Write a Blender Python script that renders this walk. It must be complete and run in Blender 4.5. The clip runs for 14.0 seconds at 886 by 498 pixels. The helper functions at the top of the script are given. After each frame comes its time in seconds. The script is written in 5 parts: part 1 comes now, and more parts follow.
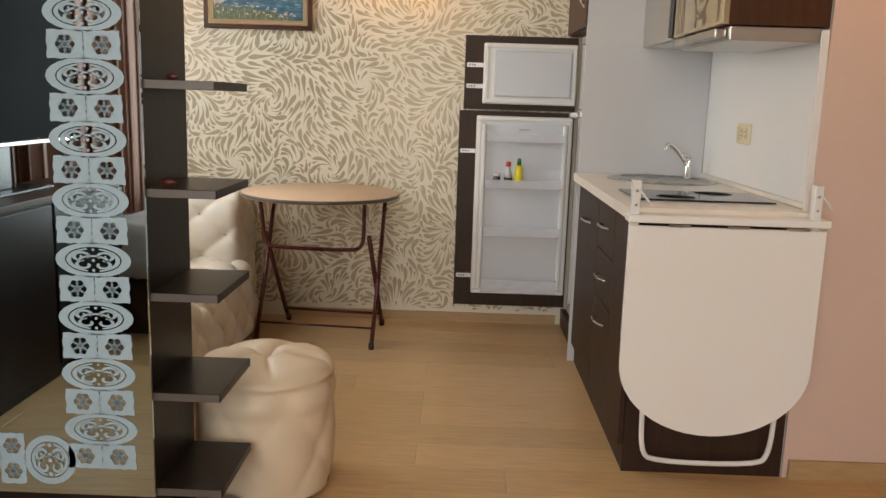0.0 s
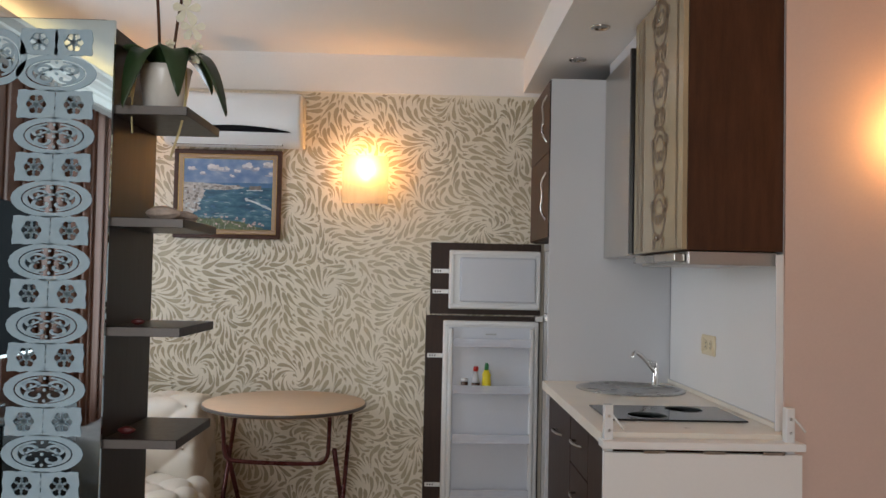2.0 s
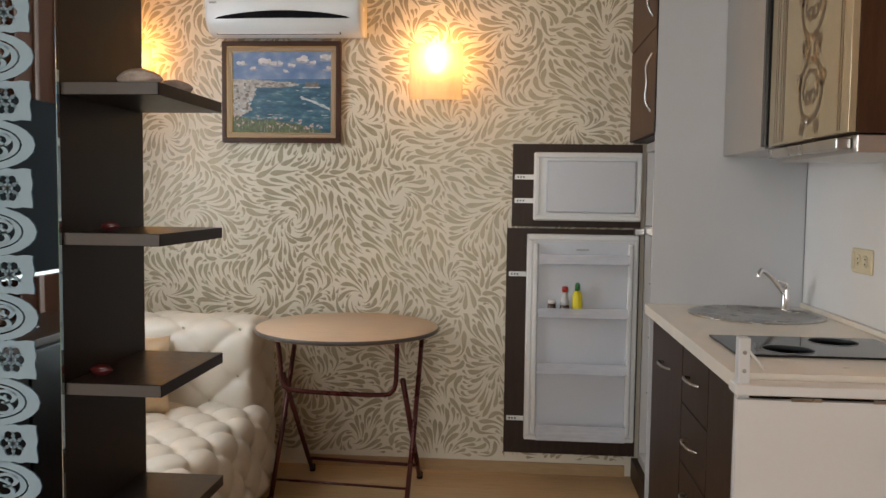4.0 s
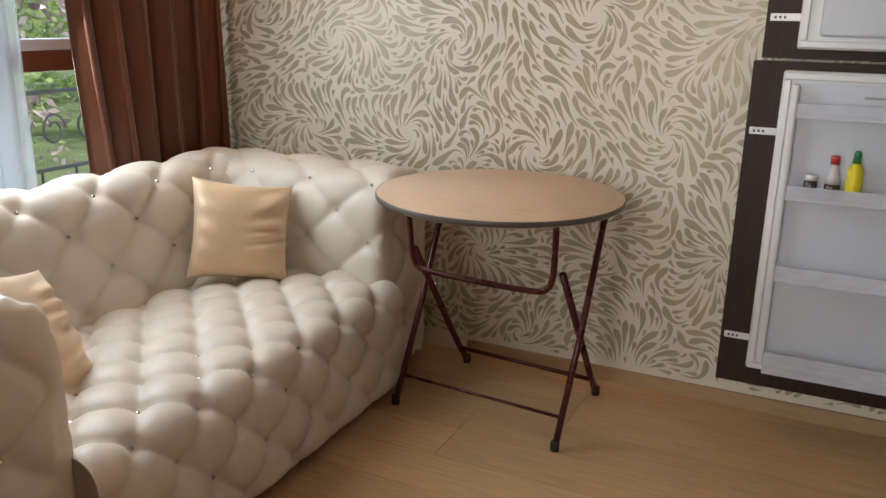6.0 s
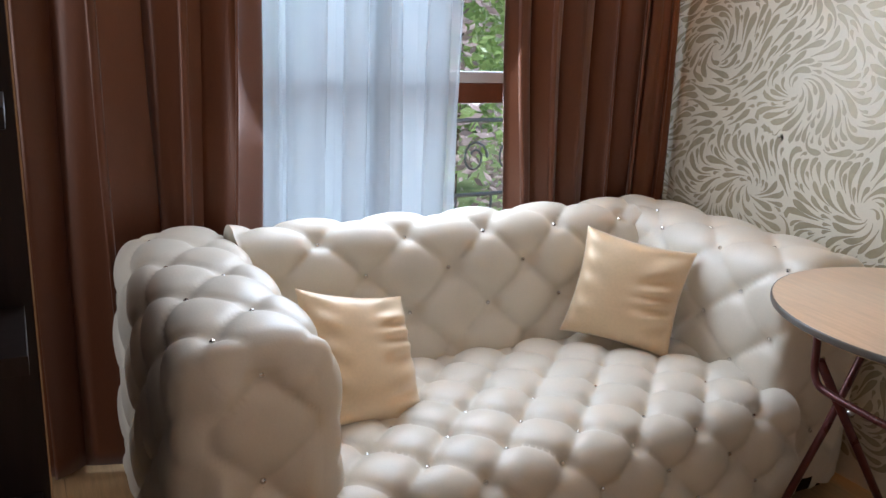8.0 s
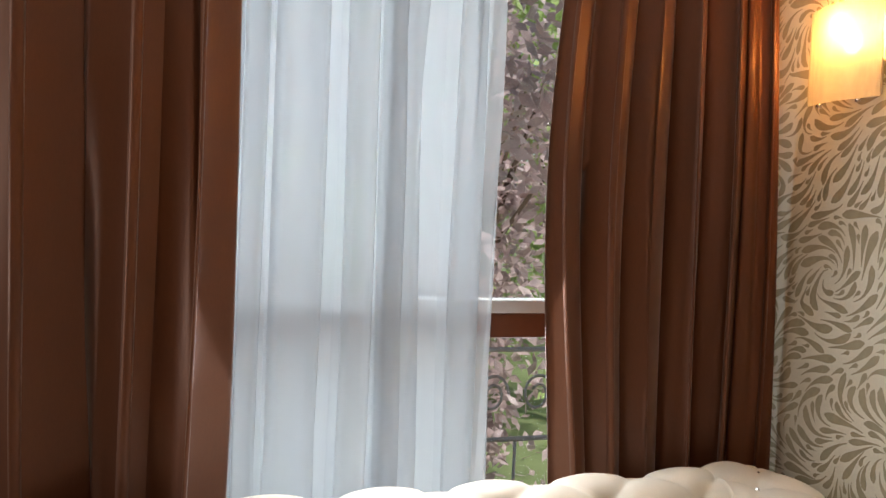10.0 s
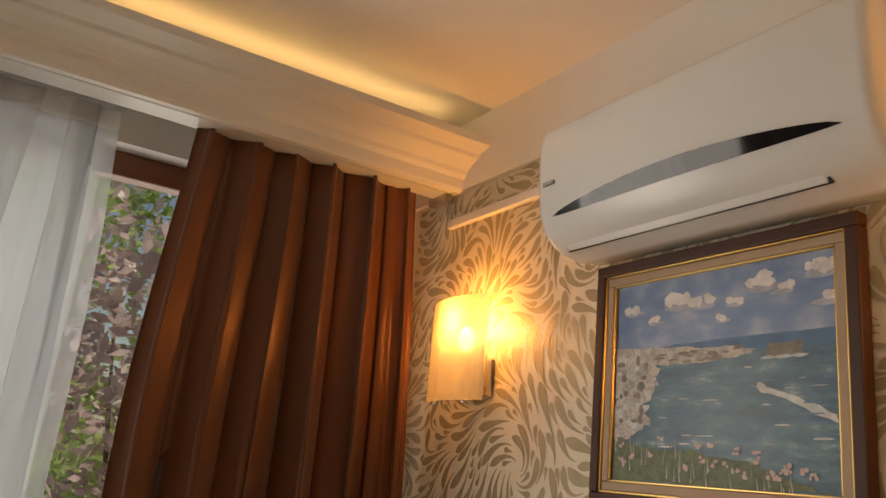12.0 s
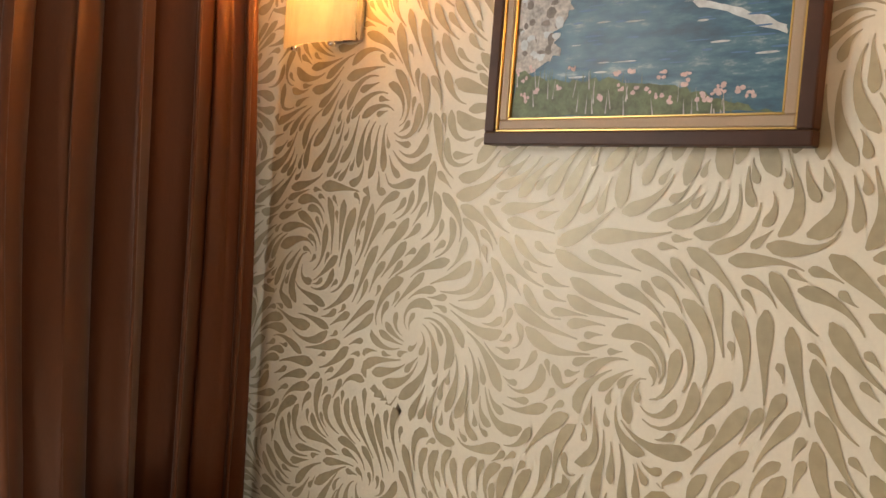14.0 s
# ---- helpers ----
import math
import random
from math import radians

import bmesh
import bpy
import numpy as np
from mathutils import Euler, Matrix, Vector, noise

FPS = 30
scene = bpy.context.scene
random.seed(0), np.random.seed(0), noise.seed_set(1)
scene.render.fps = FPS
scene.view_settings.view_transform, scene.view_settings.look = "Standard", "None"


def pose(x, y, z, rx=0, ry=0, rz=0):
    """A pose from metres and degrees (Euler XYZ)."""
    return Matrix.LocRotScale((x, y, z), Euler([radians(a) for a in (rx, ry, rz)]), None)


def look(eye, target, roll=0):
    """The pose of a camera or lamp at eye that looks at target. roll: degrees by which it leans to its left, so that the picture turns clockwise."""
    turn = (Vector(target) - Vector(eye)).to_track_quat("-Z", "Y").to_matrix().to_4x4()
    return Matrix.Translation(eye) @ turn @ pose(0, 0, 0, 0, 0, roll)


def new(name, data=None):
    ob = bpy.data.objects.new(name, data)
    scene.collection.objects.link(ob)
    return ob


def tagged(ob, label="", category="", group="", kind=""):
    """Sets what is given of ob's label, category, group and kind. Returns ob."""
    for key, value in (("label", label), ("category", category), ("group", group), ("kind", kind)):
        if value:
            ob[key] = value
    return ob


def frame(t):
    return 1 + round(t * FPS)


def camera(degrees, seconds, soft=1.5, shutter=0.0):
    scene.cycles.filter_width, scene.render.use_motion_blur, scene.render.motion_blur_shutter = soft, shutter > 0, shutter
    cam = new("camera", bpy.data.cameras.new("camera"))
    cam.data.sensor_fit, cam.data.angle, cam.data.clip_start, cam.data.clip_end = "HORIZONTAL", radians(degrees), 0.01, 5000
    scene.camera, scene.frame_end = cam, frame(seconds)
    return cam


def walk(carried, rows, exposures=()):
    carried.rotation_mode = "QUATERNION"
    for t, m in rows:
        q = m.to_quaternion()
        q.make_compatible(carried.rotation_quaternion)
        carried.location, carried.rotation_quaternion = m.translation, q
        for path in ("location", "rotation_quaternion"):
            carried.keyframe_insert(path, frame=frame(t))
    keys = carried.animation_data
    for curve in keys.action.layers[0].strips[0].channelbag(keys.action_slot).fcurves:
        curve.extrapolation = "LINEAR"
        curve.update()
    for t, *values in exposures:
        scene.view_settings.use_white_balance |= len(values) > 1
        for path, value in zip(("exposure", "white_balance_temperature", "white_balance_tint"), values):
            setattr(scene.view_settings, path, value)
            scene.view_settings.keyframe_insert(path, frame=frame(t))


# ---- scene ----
cam = camera(57.1, 14.0)
METRES, EYE, TILT, LEAN, TURN = 4.3, 1.29, 0.0, 0.0, 0.9
ROWS = [
    (0.0, 0.0, 0.0, 0.0, 0.33, -10.38, -1.78),
    (0.5, -0.002, 0.0045, 0.0089, -0.84, -5.94, -1.82),
    (1.0, -0.0031, 0.0086, 0.0207, -1.44, -2.29, -1.25),
    (1.5, -0.0025, 0.0088, 0.0325, -2.0, 1.04, -0.96),
    (2.0, -0.0041, 0.0086, 0.0372, -2.21, 2.01, -1.2),
    (4.5, 0.0097, 0.2127, 0.019, 8.38, -7.2, -1.12),
    (5.0, 0.0254, 0.2794, 0.016, 15.44, -11.65, -1.85),
    (5.5, 0.0454, 0.3334, 0.0133, 21.73, -15.23, -0.81),
    (6.0, 0.0622, 0.4096, 0.0163, 24.44, -16.08, -1.1),
    (6.5, 0.0769, 0.4513, 0.0154, 35.3, -17.26, -3.1),
    (7.0, 0.1067, 0.4802, 0.0201, 50.83, -18.61, -4.03),
    (9.5, 0.0105, 0.6226, 0.0385, 68.59, -10.36, -1.77),
    (10.0, -0.0114, 0.6644, 0.0479, 70.88, -2.31, -2.38),
    (10.5, -0.0279, 0.7221, 0.0724, 73.22, 5.09, -2.89),
    (11.0, -0.0275, 0.7582, 0.0842, 69.58, 12.05, -5.03),
    (11.5, -0.0217, 0.7851, 0.0882, 62.55, 15.08, -6.09),
    (12.0, -0.0167, 0.8024, 0.0883, 56.38, 15.64, -5.29),
    (12.5, -0.019, 0.8076, 0.0854, 53.02, 13.87, -4.9),
    (13.0, -0.0276, 0.8113, 0.0792, 53.08, 8.53, -5.42),
    (13.5, -0.0415, 0.8183, 0.0679, 50.57, 3.27, -6.11),
    (14.0, -0.0842, 0.8146, 0.0558, 43.13, -3.23, -4.32),
]
EXPOSURES = [
    (0.0, -0.15, 6800, 10), (1.0, -0.45, 6500, 10), (2.0, -0.65, 6000, 10), (4.5, -0.5, 6500, 10), (5.5, -0.15, 6300, 10), (6.0, -0.3, 6200, 10), (7.0, -0.2, 5600, 10),
    (9.5, -0.35, 6000, 10), (10.5, -0.5, 7600, 13), (11.5, -1.1, 8400, 16), (12.5, -1.15, 8300, 16), (13.3, -0.7, 8000, 14), (14.0, -0.35, 7500, 13),
]
walk(cam, [(t, pose(0, 0, EYE, TILT, LEAN, TURN) @ pose(METRES * x, METRES * y, METRES * z, 90 + pitch, roll, yaw)) for t, x, y, z, yaw, pitch, roll in ROWS], EXPOSURES)

# ---- light ----
world = bpy.data.worlds.new("sky_world")
scene.world = world
world.use_nodes = True
wn = world.node_tree
sky = wn.nodes.new("ShaderNodeTexSky")
sky.sky_type, sky.sun_disc = "NISHITA", False
sky.sun_elevation, sky.sun_rotation = radians(48), radians(72)
wn.links.new(sky.outputs[0], wn.nodes["Background"].inputs[0])
wn.nodes["Background"].inputs[1].default_value = 0.15


def lamp(name, kind, m, energy, color, size=0.1, size_y=0.1, angle=0.01):
    data = bpy.data.lights.new(name, kind)
    data.energy, data.color = energy, color
    if kind == "AREA":
        data.shape, data.size, data.size_y = "RECTANGLE", size, size_y
    elif kind == "SUN":
        data.angle = angle
    else:
        data.shadow_soft_size = size
    ob = new(name, data)
    ob.matrix_world = m
    return ob


lamp("sun", "SUN", look((6, 2, 7), (0, 0, 0)), 5.0, (1.0, 0.96, 0.9), angle=radians(3))
# daylight at the big window, and from an unseen opening added behind the walker
lamp("window_daylight", "AREA", look((-2.62, 3.45, 1.5), (0, 3.45, 1.2)), 48, (0.86, 0.93, 1.0), size=1.9, size_y=2.2)
# extra lamp hung inside the voile, boosting window light on the sofa
lamp("window_fill_inside", "AREA", look((-2.06, 3.47, 1.68), (0, 3.47, 1.1)), 30, (0.90, 0.95, 1.0), size=0.9, size_y=1.35)
lamp("rear_fill_daylight", "AREA", look((-0.75, -2.25, 1.6), (-0.8, 2.0, 1.0)), 112, (1.0, 0.97, 0.93), size=1.75, size_y=2.1)
WARM = (1.0, 0.44, 0.11)

# ---- materials ----


def mat(name, color, rough=0.5, metal=0.0, vary=0.12, scale=6.0, fine=90.0, bump=0.05, random_piece=0.0, stretch=(1, 1, 1), coat=0.0, sheen=0.0, spec=0.5):
    m = bpy.data.materials.new(name)
    m.use_nodes = True
    n, l = m.node_tree.nodes, m.node_tree.links
    b = n["Principled BSDF"]
    tc = n.new("ShaderNodeTexCoord")
    mp = n.new("ShaderNodeMapping")
    mp.inputs["Scale"].default_value = stretch
    l.new(tc.outputs["Object"], mp.inputs[0])
    big, small = n.new("ShaderNodeTexNoise"), n.new("ShaderNodeTexNoise")
    big.inputs["Scale"].default_value, big.inputs["Detail"].default_value = scale, 4
    small.inputs["Scale"].default_value, small.inputs["Detail"].default_value = fine, 3
    l.new(mp.outputs[0], big.inputs[0]), l.new(mp.outputs[0], small.inputs[0])
    mix = n.new("ShaderNodeMath")
    mix.operation = "MULTIPLY_ADD"
    mix.inputs[1].default_value = 0.45
    l.new(small.outputs[0], mix.inputs[0]), l.new(big.outputs[0], mix.inputs[2])
    ramp = n.new("ShaderNodeMapRange")
    ramp.inputs[1].default_value, ramp.inputs[2].default_value = 0.4, 1.05
    ramp.inputs[3].default_value, ramp.inputs[4].default_value = 1 - vary, 1 + vary
    l.new(mix.outputs[0], ramp.inputs[0])
    value = ramp.outputs[0]
    if random_piece:
        info = n.new("ShaderNodeObjectInfo")
        r2 = n.new("ShaderNodeMapRange")
        r2.inputs[3].default_value, r2.inputs[4].default_value = 1 - random_piece, 1 + random_piece
        l.new(info.outputs["Random"], r2.inputs[0])
        mul = n.new("ShaderNodeMath")
        mul.operation = "MULTIPLY"
        l.new(value, mul.inputs[0]), l.new(r2.outputs[0], mul.inputs[1])
        value = mul.outputs[0]
    hsv = n.new("ShaderNodeHueSaturation")
    hsv.inputs["Color"].default_value = (*color, 1)
    l.new(value, hsv.inputs["Value"])
    l.new(hsv.outputs[0], b.inputs["Base Color"])
    rr = n.new("ShaderNodeMapRange")
    rr.inputs[3].default_value, rr.inputs[4].default_value = max(0.02, rough - 0.06), min(1, rough + 0.06)
    l.new(big.outputs[0], rr.inputs[0])
    l.new(rr.outputs[0], b.inputs["Roughness"])
    b.inputs["Metallic"].default_value = metal
    b.inputs["Coat Weight"].default_value = coat
    b.inputs["Sheen Weight"].default_value = sheen
    b.inputs["Specular IOR Level"].default_value = spec
    if bump:
        bp = n.new("ShaderNodeBump")
        bp.inputs["Strength"].default_value, bp.inputs["Distance"].default_value = bump, 0.004
        l.new(mix.outputs[0], bp.inputs["Height"])
        l.new(bp.outputs[0], b.inputs["Normal"])
    return m


def glow(name, color, strength):
    m = bpy.data.materials.new(name)
    m.use_nodes = True
    b = m.node_tree.nodes["Principled BSDF"]
    b.inputs["Base Color"].default_value = (0.8, 0.8, 0.8, 1)
    b.inputs["Emission Color"].default_value = (*color, 1)
    b.inputs["Emission Strength"].default_value = strength
    return m


def see_through(name, color, clear, rough=0.6, translucent=True):
    m = bpy.data.materials.new(name)
    m.use_nodes = True
    n, l = m.node_tree.nodes, m.node_tree.links
    a = n.new("ShaderNodeBsdfTransparent")
    d, tr = n.new("ShaderNodeBsdfDiffuse"), n.new("ShaderNodeBsdfTranslucent")
    d.inputs[0].default_value = tr.inputs[0].default_value = (*color, 1)
    half, mix = n.new("ShaderNodeMixShader"), n.new("ShaderNodeMixShader")
    half.inputs[0].default_value = 0.5 if translucent else 0.0
    l.new(d.outputs[0], half.inputs[1]), l.new(tr.outputs[0], half.inputs[2])
    weave = n.new("ShaderNodeTexNoise")
    weave.inputs["Scale"].default_value = 5
    rng = n.new("ShaderNodeMapRange")
    rng.inputs[3].default_value, rng.inputs[4].default_value = 1 - clear - 0.1, 1 - clear + 0.1
    l.new(weave.outputs[0], rng.inputs[0]), l.new(rng.outputs[0], mix.inputs[0])
    l.new(a.outputs[0], mix.inputs[1]), l.new(half.outputs[0], mix.inputs[2])
    l.new(mix.outputs[0], n["Material Output"].inputs[0])
    return m


def glass(name, tint=(1, 1, 1), gloss=0.06):
    m = bpy.data.materials.new(name)
    m.use_nodes = True
    n, l = m.node_tree.nodes, m.node_tree.links
    a, g, mix = n.new("ShaderNodeBsdfTransparent"), n.new("ShaderNodeBsdfGlossy"), n.new("ShaderNodeMixShader")
    a.inputs[0].default_value = (*tint, 1)
    g.inputs["Roughness"].default_value = 0.03
    mix.inputs[0].default_value = gloss
    l.new(a.outputs[0], mix.inputs[1]), l.new(g.outputs[0], mix.inputs[2])
    l.new(mix.outputs[0], n["Material Output"].inputs[0])
    return m


M_PAPER = mat("wallpaper_ground", (0.76, 0.70, 0.57), 0.48, 0.0, 0.08, 3, 160, 0.04, spec=0.4)
M_LEAF = mat("wallpaper_leaf_print", (0.42, 0.355, 0.23), 0.40, 0.15, 0.22, 4, 60, 0.03)
M_PINK = mat("pink_beige_paint", (0.62, 0.47, 0.40), 0.6, 0, 0.05, 2, 120, 0.08)
M_WHITE = mat("white_ceiling_paint", (0.78, 0.75, 0.71), 0.7, 0, 0.04, 2, 120, 0.06)
M_CORN = mat("white_moulding_paint", (0.78, 0.76, 0.72), 0.5, 0, 0.04, 3, 100, 0.04)
M_FLOOR = mat("oak_laminate", (0.52, 0.335, 0.165), 0.3, 0, 0.2, 5, 34, 0.04, 0.09, (1.2, 14, 1), spec=0.5)
M_GAP = mat("floor_joint", (0.16, 0.10, 0.05), 0.7)
M_BASE = mat("light_oak_trim", (0.42, 0.275, 0.14), 0.45, 0, 0.14, 6, 60, 0.05, stretch=(2, 2, 12))
M_DARK = mat("wenge_board", (0.013, 0.009, 0.008), 0.36, 0, 0.3, 8, 70, 0.03, stretch=(8, 8, 0.8), spec=0.22)
M_WENGE = mat("wenge_front", (0.038, 0.021, 0.014), 0.45, 0, 0.3, 8, 60, 0.04, stretch=(6, 6, 0.7), spec=0.2)
M_WALNUT = mat("walnut_front", (0.062, 0.024, 0.010), 0.42, 0, 0.3, 7, 60, 0.04, stretch=(7, 7, 0.7), spec=0.25)
M_EDGE = mat("dark_edge_band", (0.10, 0.085, 0.075), 0.35, 0, 0.12)
M_BLACK = mat("black_plastic", (0.015, 0.015, 0.016), 0.25)
M_LAM = mat("white_laminate", (0.80, 0.79, 0.77), 0.35, 0, 0.03, 2, 90, 0.02)
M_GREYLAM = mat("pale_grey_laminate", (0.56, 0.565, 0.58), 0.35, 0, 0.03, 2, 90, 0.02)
M_TOP = mat("cream_worktop", (0.80, 0.74, 0.64), 0.3, 0, 0.06, 8, 150, 0.02)
M_STEEL = mat("brushed_steel", (0.50, 0.49, 0.47), 0.28, 1.0, 0.12, 9, 120, 0.03)
M_CHROME = mat("chrome", (0.72, 0.71, 0.70), 0.12, 1.0, 0.04)
M_ALU = mat("satin_aluminium", (0.55, 0.53, 0.50), 0.35, 1.0, 0.06)
M_HOB = mat("black_glass_hob", (0.012, 0.012, 0.014), 0.06, 0, 0.1, 3, 50, 0)
M_SCREEN = mat("matt_black_screen", (0.008, 0.008, 0.010), 0.75, 0, 0.1, 3, 50, 0, spec=0.05)
M_PLASTIC = mat("white_plastic", (0.73, 0.73, 0.72), 0.25, 0, 0.03, 3, 80, 0.01)
M_LINER = mat("fridge_liner", (0.58, 0.60, 0.64), 0.3, 0, 0.03, 3, 80, 0.01)
M_CREAM = mat("cream_plastic", (0.72, 0.63, 0.42), 0.35, 0, 0.04)
M_TABLE = mat("pale_wood_laminate", (0.64, 0.46, 0.31), 0.36, 0, 0.14, 5, 50, 0.02, stretch=(1.5, 14, 1))
M_TUBE = mat("burgundy_tube", (0.085, 0.018, 0.016), 0.28, 0.3, 0.15)
M_RUBBER = mat("black_rubber", (0.02, 0.022, 0.022), 0.6)
M_LEATHER = mat("cream_leather", (0.71, 0.645, 0.54), 0.40, 0, 0.07, 7, 210, 0.12, spec=0.45)
M_POUF = mat("beige_leather", (0.66, 0.545, 0.40), 0.40, 0, 0.07, 7, 210, 0.12, spec=0.45)
M_SATIN = mat("gold_satin", (0.74, 0.55, 0.34), 0.33, 0.1, 0.1, 5, 120, 0.06, sheen=0.3)
M_CURTAIN = mat("brown_satin_curtain", (0.14, 0.042, 0.013), 0.40, 0.2, 0.18, 4, 220, 0.06, stretch=(1, 1, 0.25), sheen=0.25)
M_SHEER = see_through("white_voile", (0.72, 0.75, 0.79), 0.60)
M_HEADTAPE = see_through("voile_heading_tape", (0.74, 0.73, 0.72), 0.35)
M_WIN = mat("red_brown_window_frame", (0.20, 0.062, 0.026), 0.35, 0, 0.16, 6, 60, 0.04)
M_WINWHITE = mat("white_window_reveal", (0.75, 0.74, 0.72), 0.5, 0, 0.05)
M_PANE = glass("window_pane", (0.97, 0.99, 0.98), 0.05)
M_MIRROR = bpy.data.materials.new("mirror")
M_MIRROR.use_nodes = True
_b = M_MIRROR.node_tree.nodes["Principled BSDF"]
_b.inputs["Base Color"].default_value, _b.inputs["Metallic"].default_value, _b.inputs["Roughness"].default_value = (0.58, 0.72, 0.79, 1), 1.0, 0.02
M_FROST = mat("frosted_etching", (0.32, 0.43, 0.50), 0.55, 0, 0.08, 6, 80, 0.02)
M_GOLDGLASS = mat("pearl_etched_glass", (0.46, 0.38, 0.25), 0.14, 0.35, 0.08, 4, 60, 0.0)
M_GOLDPRINT = mat("brown_etched_print", (0.12, 0.075, 0.035), 0.3)
M_FRAMEWOOD = mat("dark_picture_frame", (0.06, 0.026, 0.016), 0.42, 0, 0.25, 8, 60, 0.05, spec=0.25)
M_GOLD = mat("gilt", (0.60, 0.40, 0.14), 0.3, 0.9, 0.12)
M_LINEN = mat("tan_liner", (0.40, 0.28, 0.18), 0.55, 0, 0.1, 10, 200, 0.1)
M_IRON = mat("grey_wrought_iron", (0.30, 0.32, 0.34), 0.5, 0.3, 0.12)
M_GRASS = mat("lawn", (0.22, 0.27, 0.12), 0.9, 0, 0.4, 1.5, 40, 0.4)
M_BARK = mat("bark", (0.10, 0.07, 0.05), 0.9, 0, 0.3, 10, 60, 0.5)


def leafy(name, color, rough, through_share):
    """Thin leaves: glossy on top, part of the light coming through."""
    m = mat(name, color, rough, 0, 0.45, 3, 20, 0)
    n, l = m.node_tree.nodes, m.node_tree.links
    tr, mix = n.new("ShaderNodeBsdfTranslucent"), n.new("ShaderNodeMixShader")
    l.new(n["Principled BSDF"].inputs["Base Color"].links[0].from_socket, tr.inputs[0])
    mix.inputs[0].default_value = through_share
    l.new(n["Principled BSDF"].outputs[0], mix.inputs[1]), l.new(tr.outputs[0], mix.inputs[2])
    l.new(mix.outputs[0], n["Material Output"].inputs[0])
    return m


M_GREEN = leafy("green_leaves", (0.46, 0.58, 0.24), 0.34, 0.4)
# plum colour paled to carry the sky glare on the glossy leaves
M_PURPLE = leafy("plum_leaves_with_glare", (0.62, 0.49, 0.50), 0.28, 0.35)
M_ORCHID = mat("dark_orchid_leaf", (0.025, 0.05, 0.018), 0.3, 0, 0.3, 12, 60, 0.05)
M_PETAL = mat("cream_petal", (0.72, 0.70, 0.55), 0.6, 0, 0.12)
M_ROOT = mat("pale_root", (0.50, 0.43, 0.22), 0.6, 0, 0.2)
M_POT = mat("white_ceramic", (0.70, 0.66, 0.60), 0.2, 0, 0.05)
M_SHELL = mat("shell", (0.42, 0.33, 0.27), 0.5, 0, 0.3, 30, 120, 0.2)
M_YELLOW = mat("yellow_plastic", (0.80, 0.66, 0.02), 0.35, 0, 0.05)
M_RED = mat("red_plastic", (0.5, 0.03, 0.02), 0.35)
M_DARKRED = mat("dark_red_glaze", (0.07, 0.008, 0.008), 0.4)
M_DGREEN = mat("green_plastic", (0.03, 0.18, 0.05), 0.4)
M_SAUCE = mat("dark_sauce", (0.07, 0.035, 0.02), 0.15)
M_LABEL = mat("grey_label", (0.33, 0.34, 0.33), 0.6)
M_QUILT = mat("silver_quilt", (0.38, 0.37, 0.36), 0.32, 0.2, 0.12, 8, 80, 0.15)
M_BULB = glow("warm_bulb", (1.0, 0.62, 0.22), 26)
M_LED = glow("warm_led_strip", (1.0, 0.68, 0.30), 6)
M_OPAL = see_through("opal_glass", (0.95, 0.86, 0.66), 0.48)
M_SOAP = see_through("clear_plastic_tray", (0.78, 0.80, 0.86), 0.55, translucent=False)

# ---- mesh helpers ----


def mesh_ob(name, verts, faces, material, parent=None, smooth=False, label=""):
    me = bpy.data.meshes.new(name)
    me.from_pydata([tuple(v) for v in verts], [], faces)
    me.materials.append(material)
    if smooth:
        me.polygons.foreach_set("use_smooth", [True] * len(me.polygons))
    ob = new(name, me)
    if parent is not None:
        ob.parent = parent
    if label:
        ob["label"] = label
    return ob


def part(name, bm, material, parent=None, label="", smooth=False):
    me = bpy.data.meshes.new(name)
    bmesh.ops.recalc_face_normals(bm, faces=bm.faces)
    bm.to_mesh(me)
    bm.free()
    me.materials.append(material)
    if smooth:
        me.polygons.foreach_set("use_smooth", [True] * len(me.polygons))
    ob = new(name, me)
    if parent is not None:
        ob.parent = parent
    if label:
        ob["label"] = label
    return ob


def thing(name, label, category, group="", at=(0, 0, 0)):
    ob = new(name)
    ob.empty_display_size = 0.05
    ob.location = at
    return tagged(ob, label, category, group)


def add_box(bm, x0, y0, z0, x1, y1, z1, bevel=0.0, turn=None):
    m = Matrix.Translation(((x0 + x1) / 2, (y0 + y1) / 2, (z0 + z1) / 2)) @ Matrix.Diagonal((abs(x1 - x0), abs(y1 - y0), abs(z1 - z0), 1))
    if turn is not None:
        m = turn @ m
    got = bmesh.ops.create_cube(bm, size=1, matrix=m)
    if bevel:
        edges = list({e for v in got["verts"] for e in v.link_edges})
        bmesh.ops.bevel(bm, geom=edges, offset=bevel, segments=2, profile=0.5, affect="EDGES")
    return bm


def box(name, x0, y0, z0, x1, y1, z1, material, parent=None, bevel=0.002, label=""):
    return part(name, add_box(bmesh.new(), x0, y0, z0, x1, y1, z1, bevel), material, parent, label)


def wall_box(name, x0, y0, z0, x1, y1, z1, material, label, category="wall"):
    return tagged(box(name, x0, y0, z0, x1, y1, z1, material, None, 0), label, category, "", "structure")


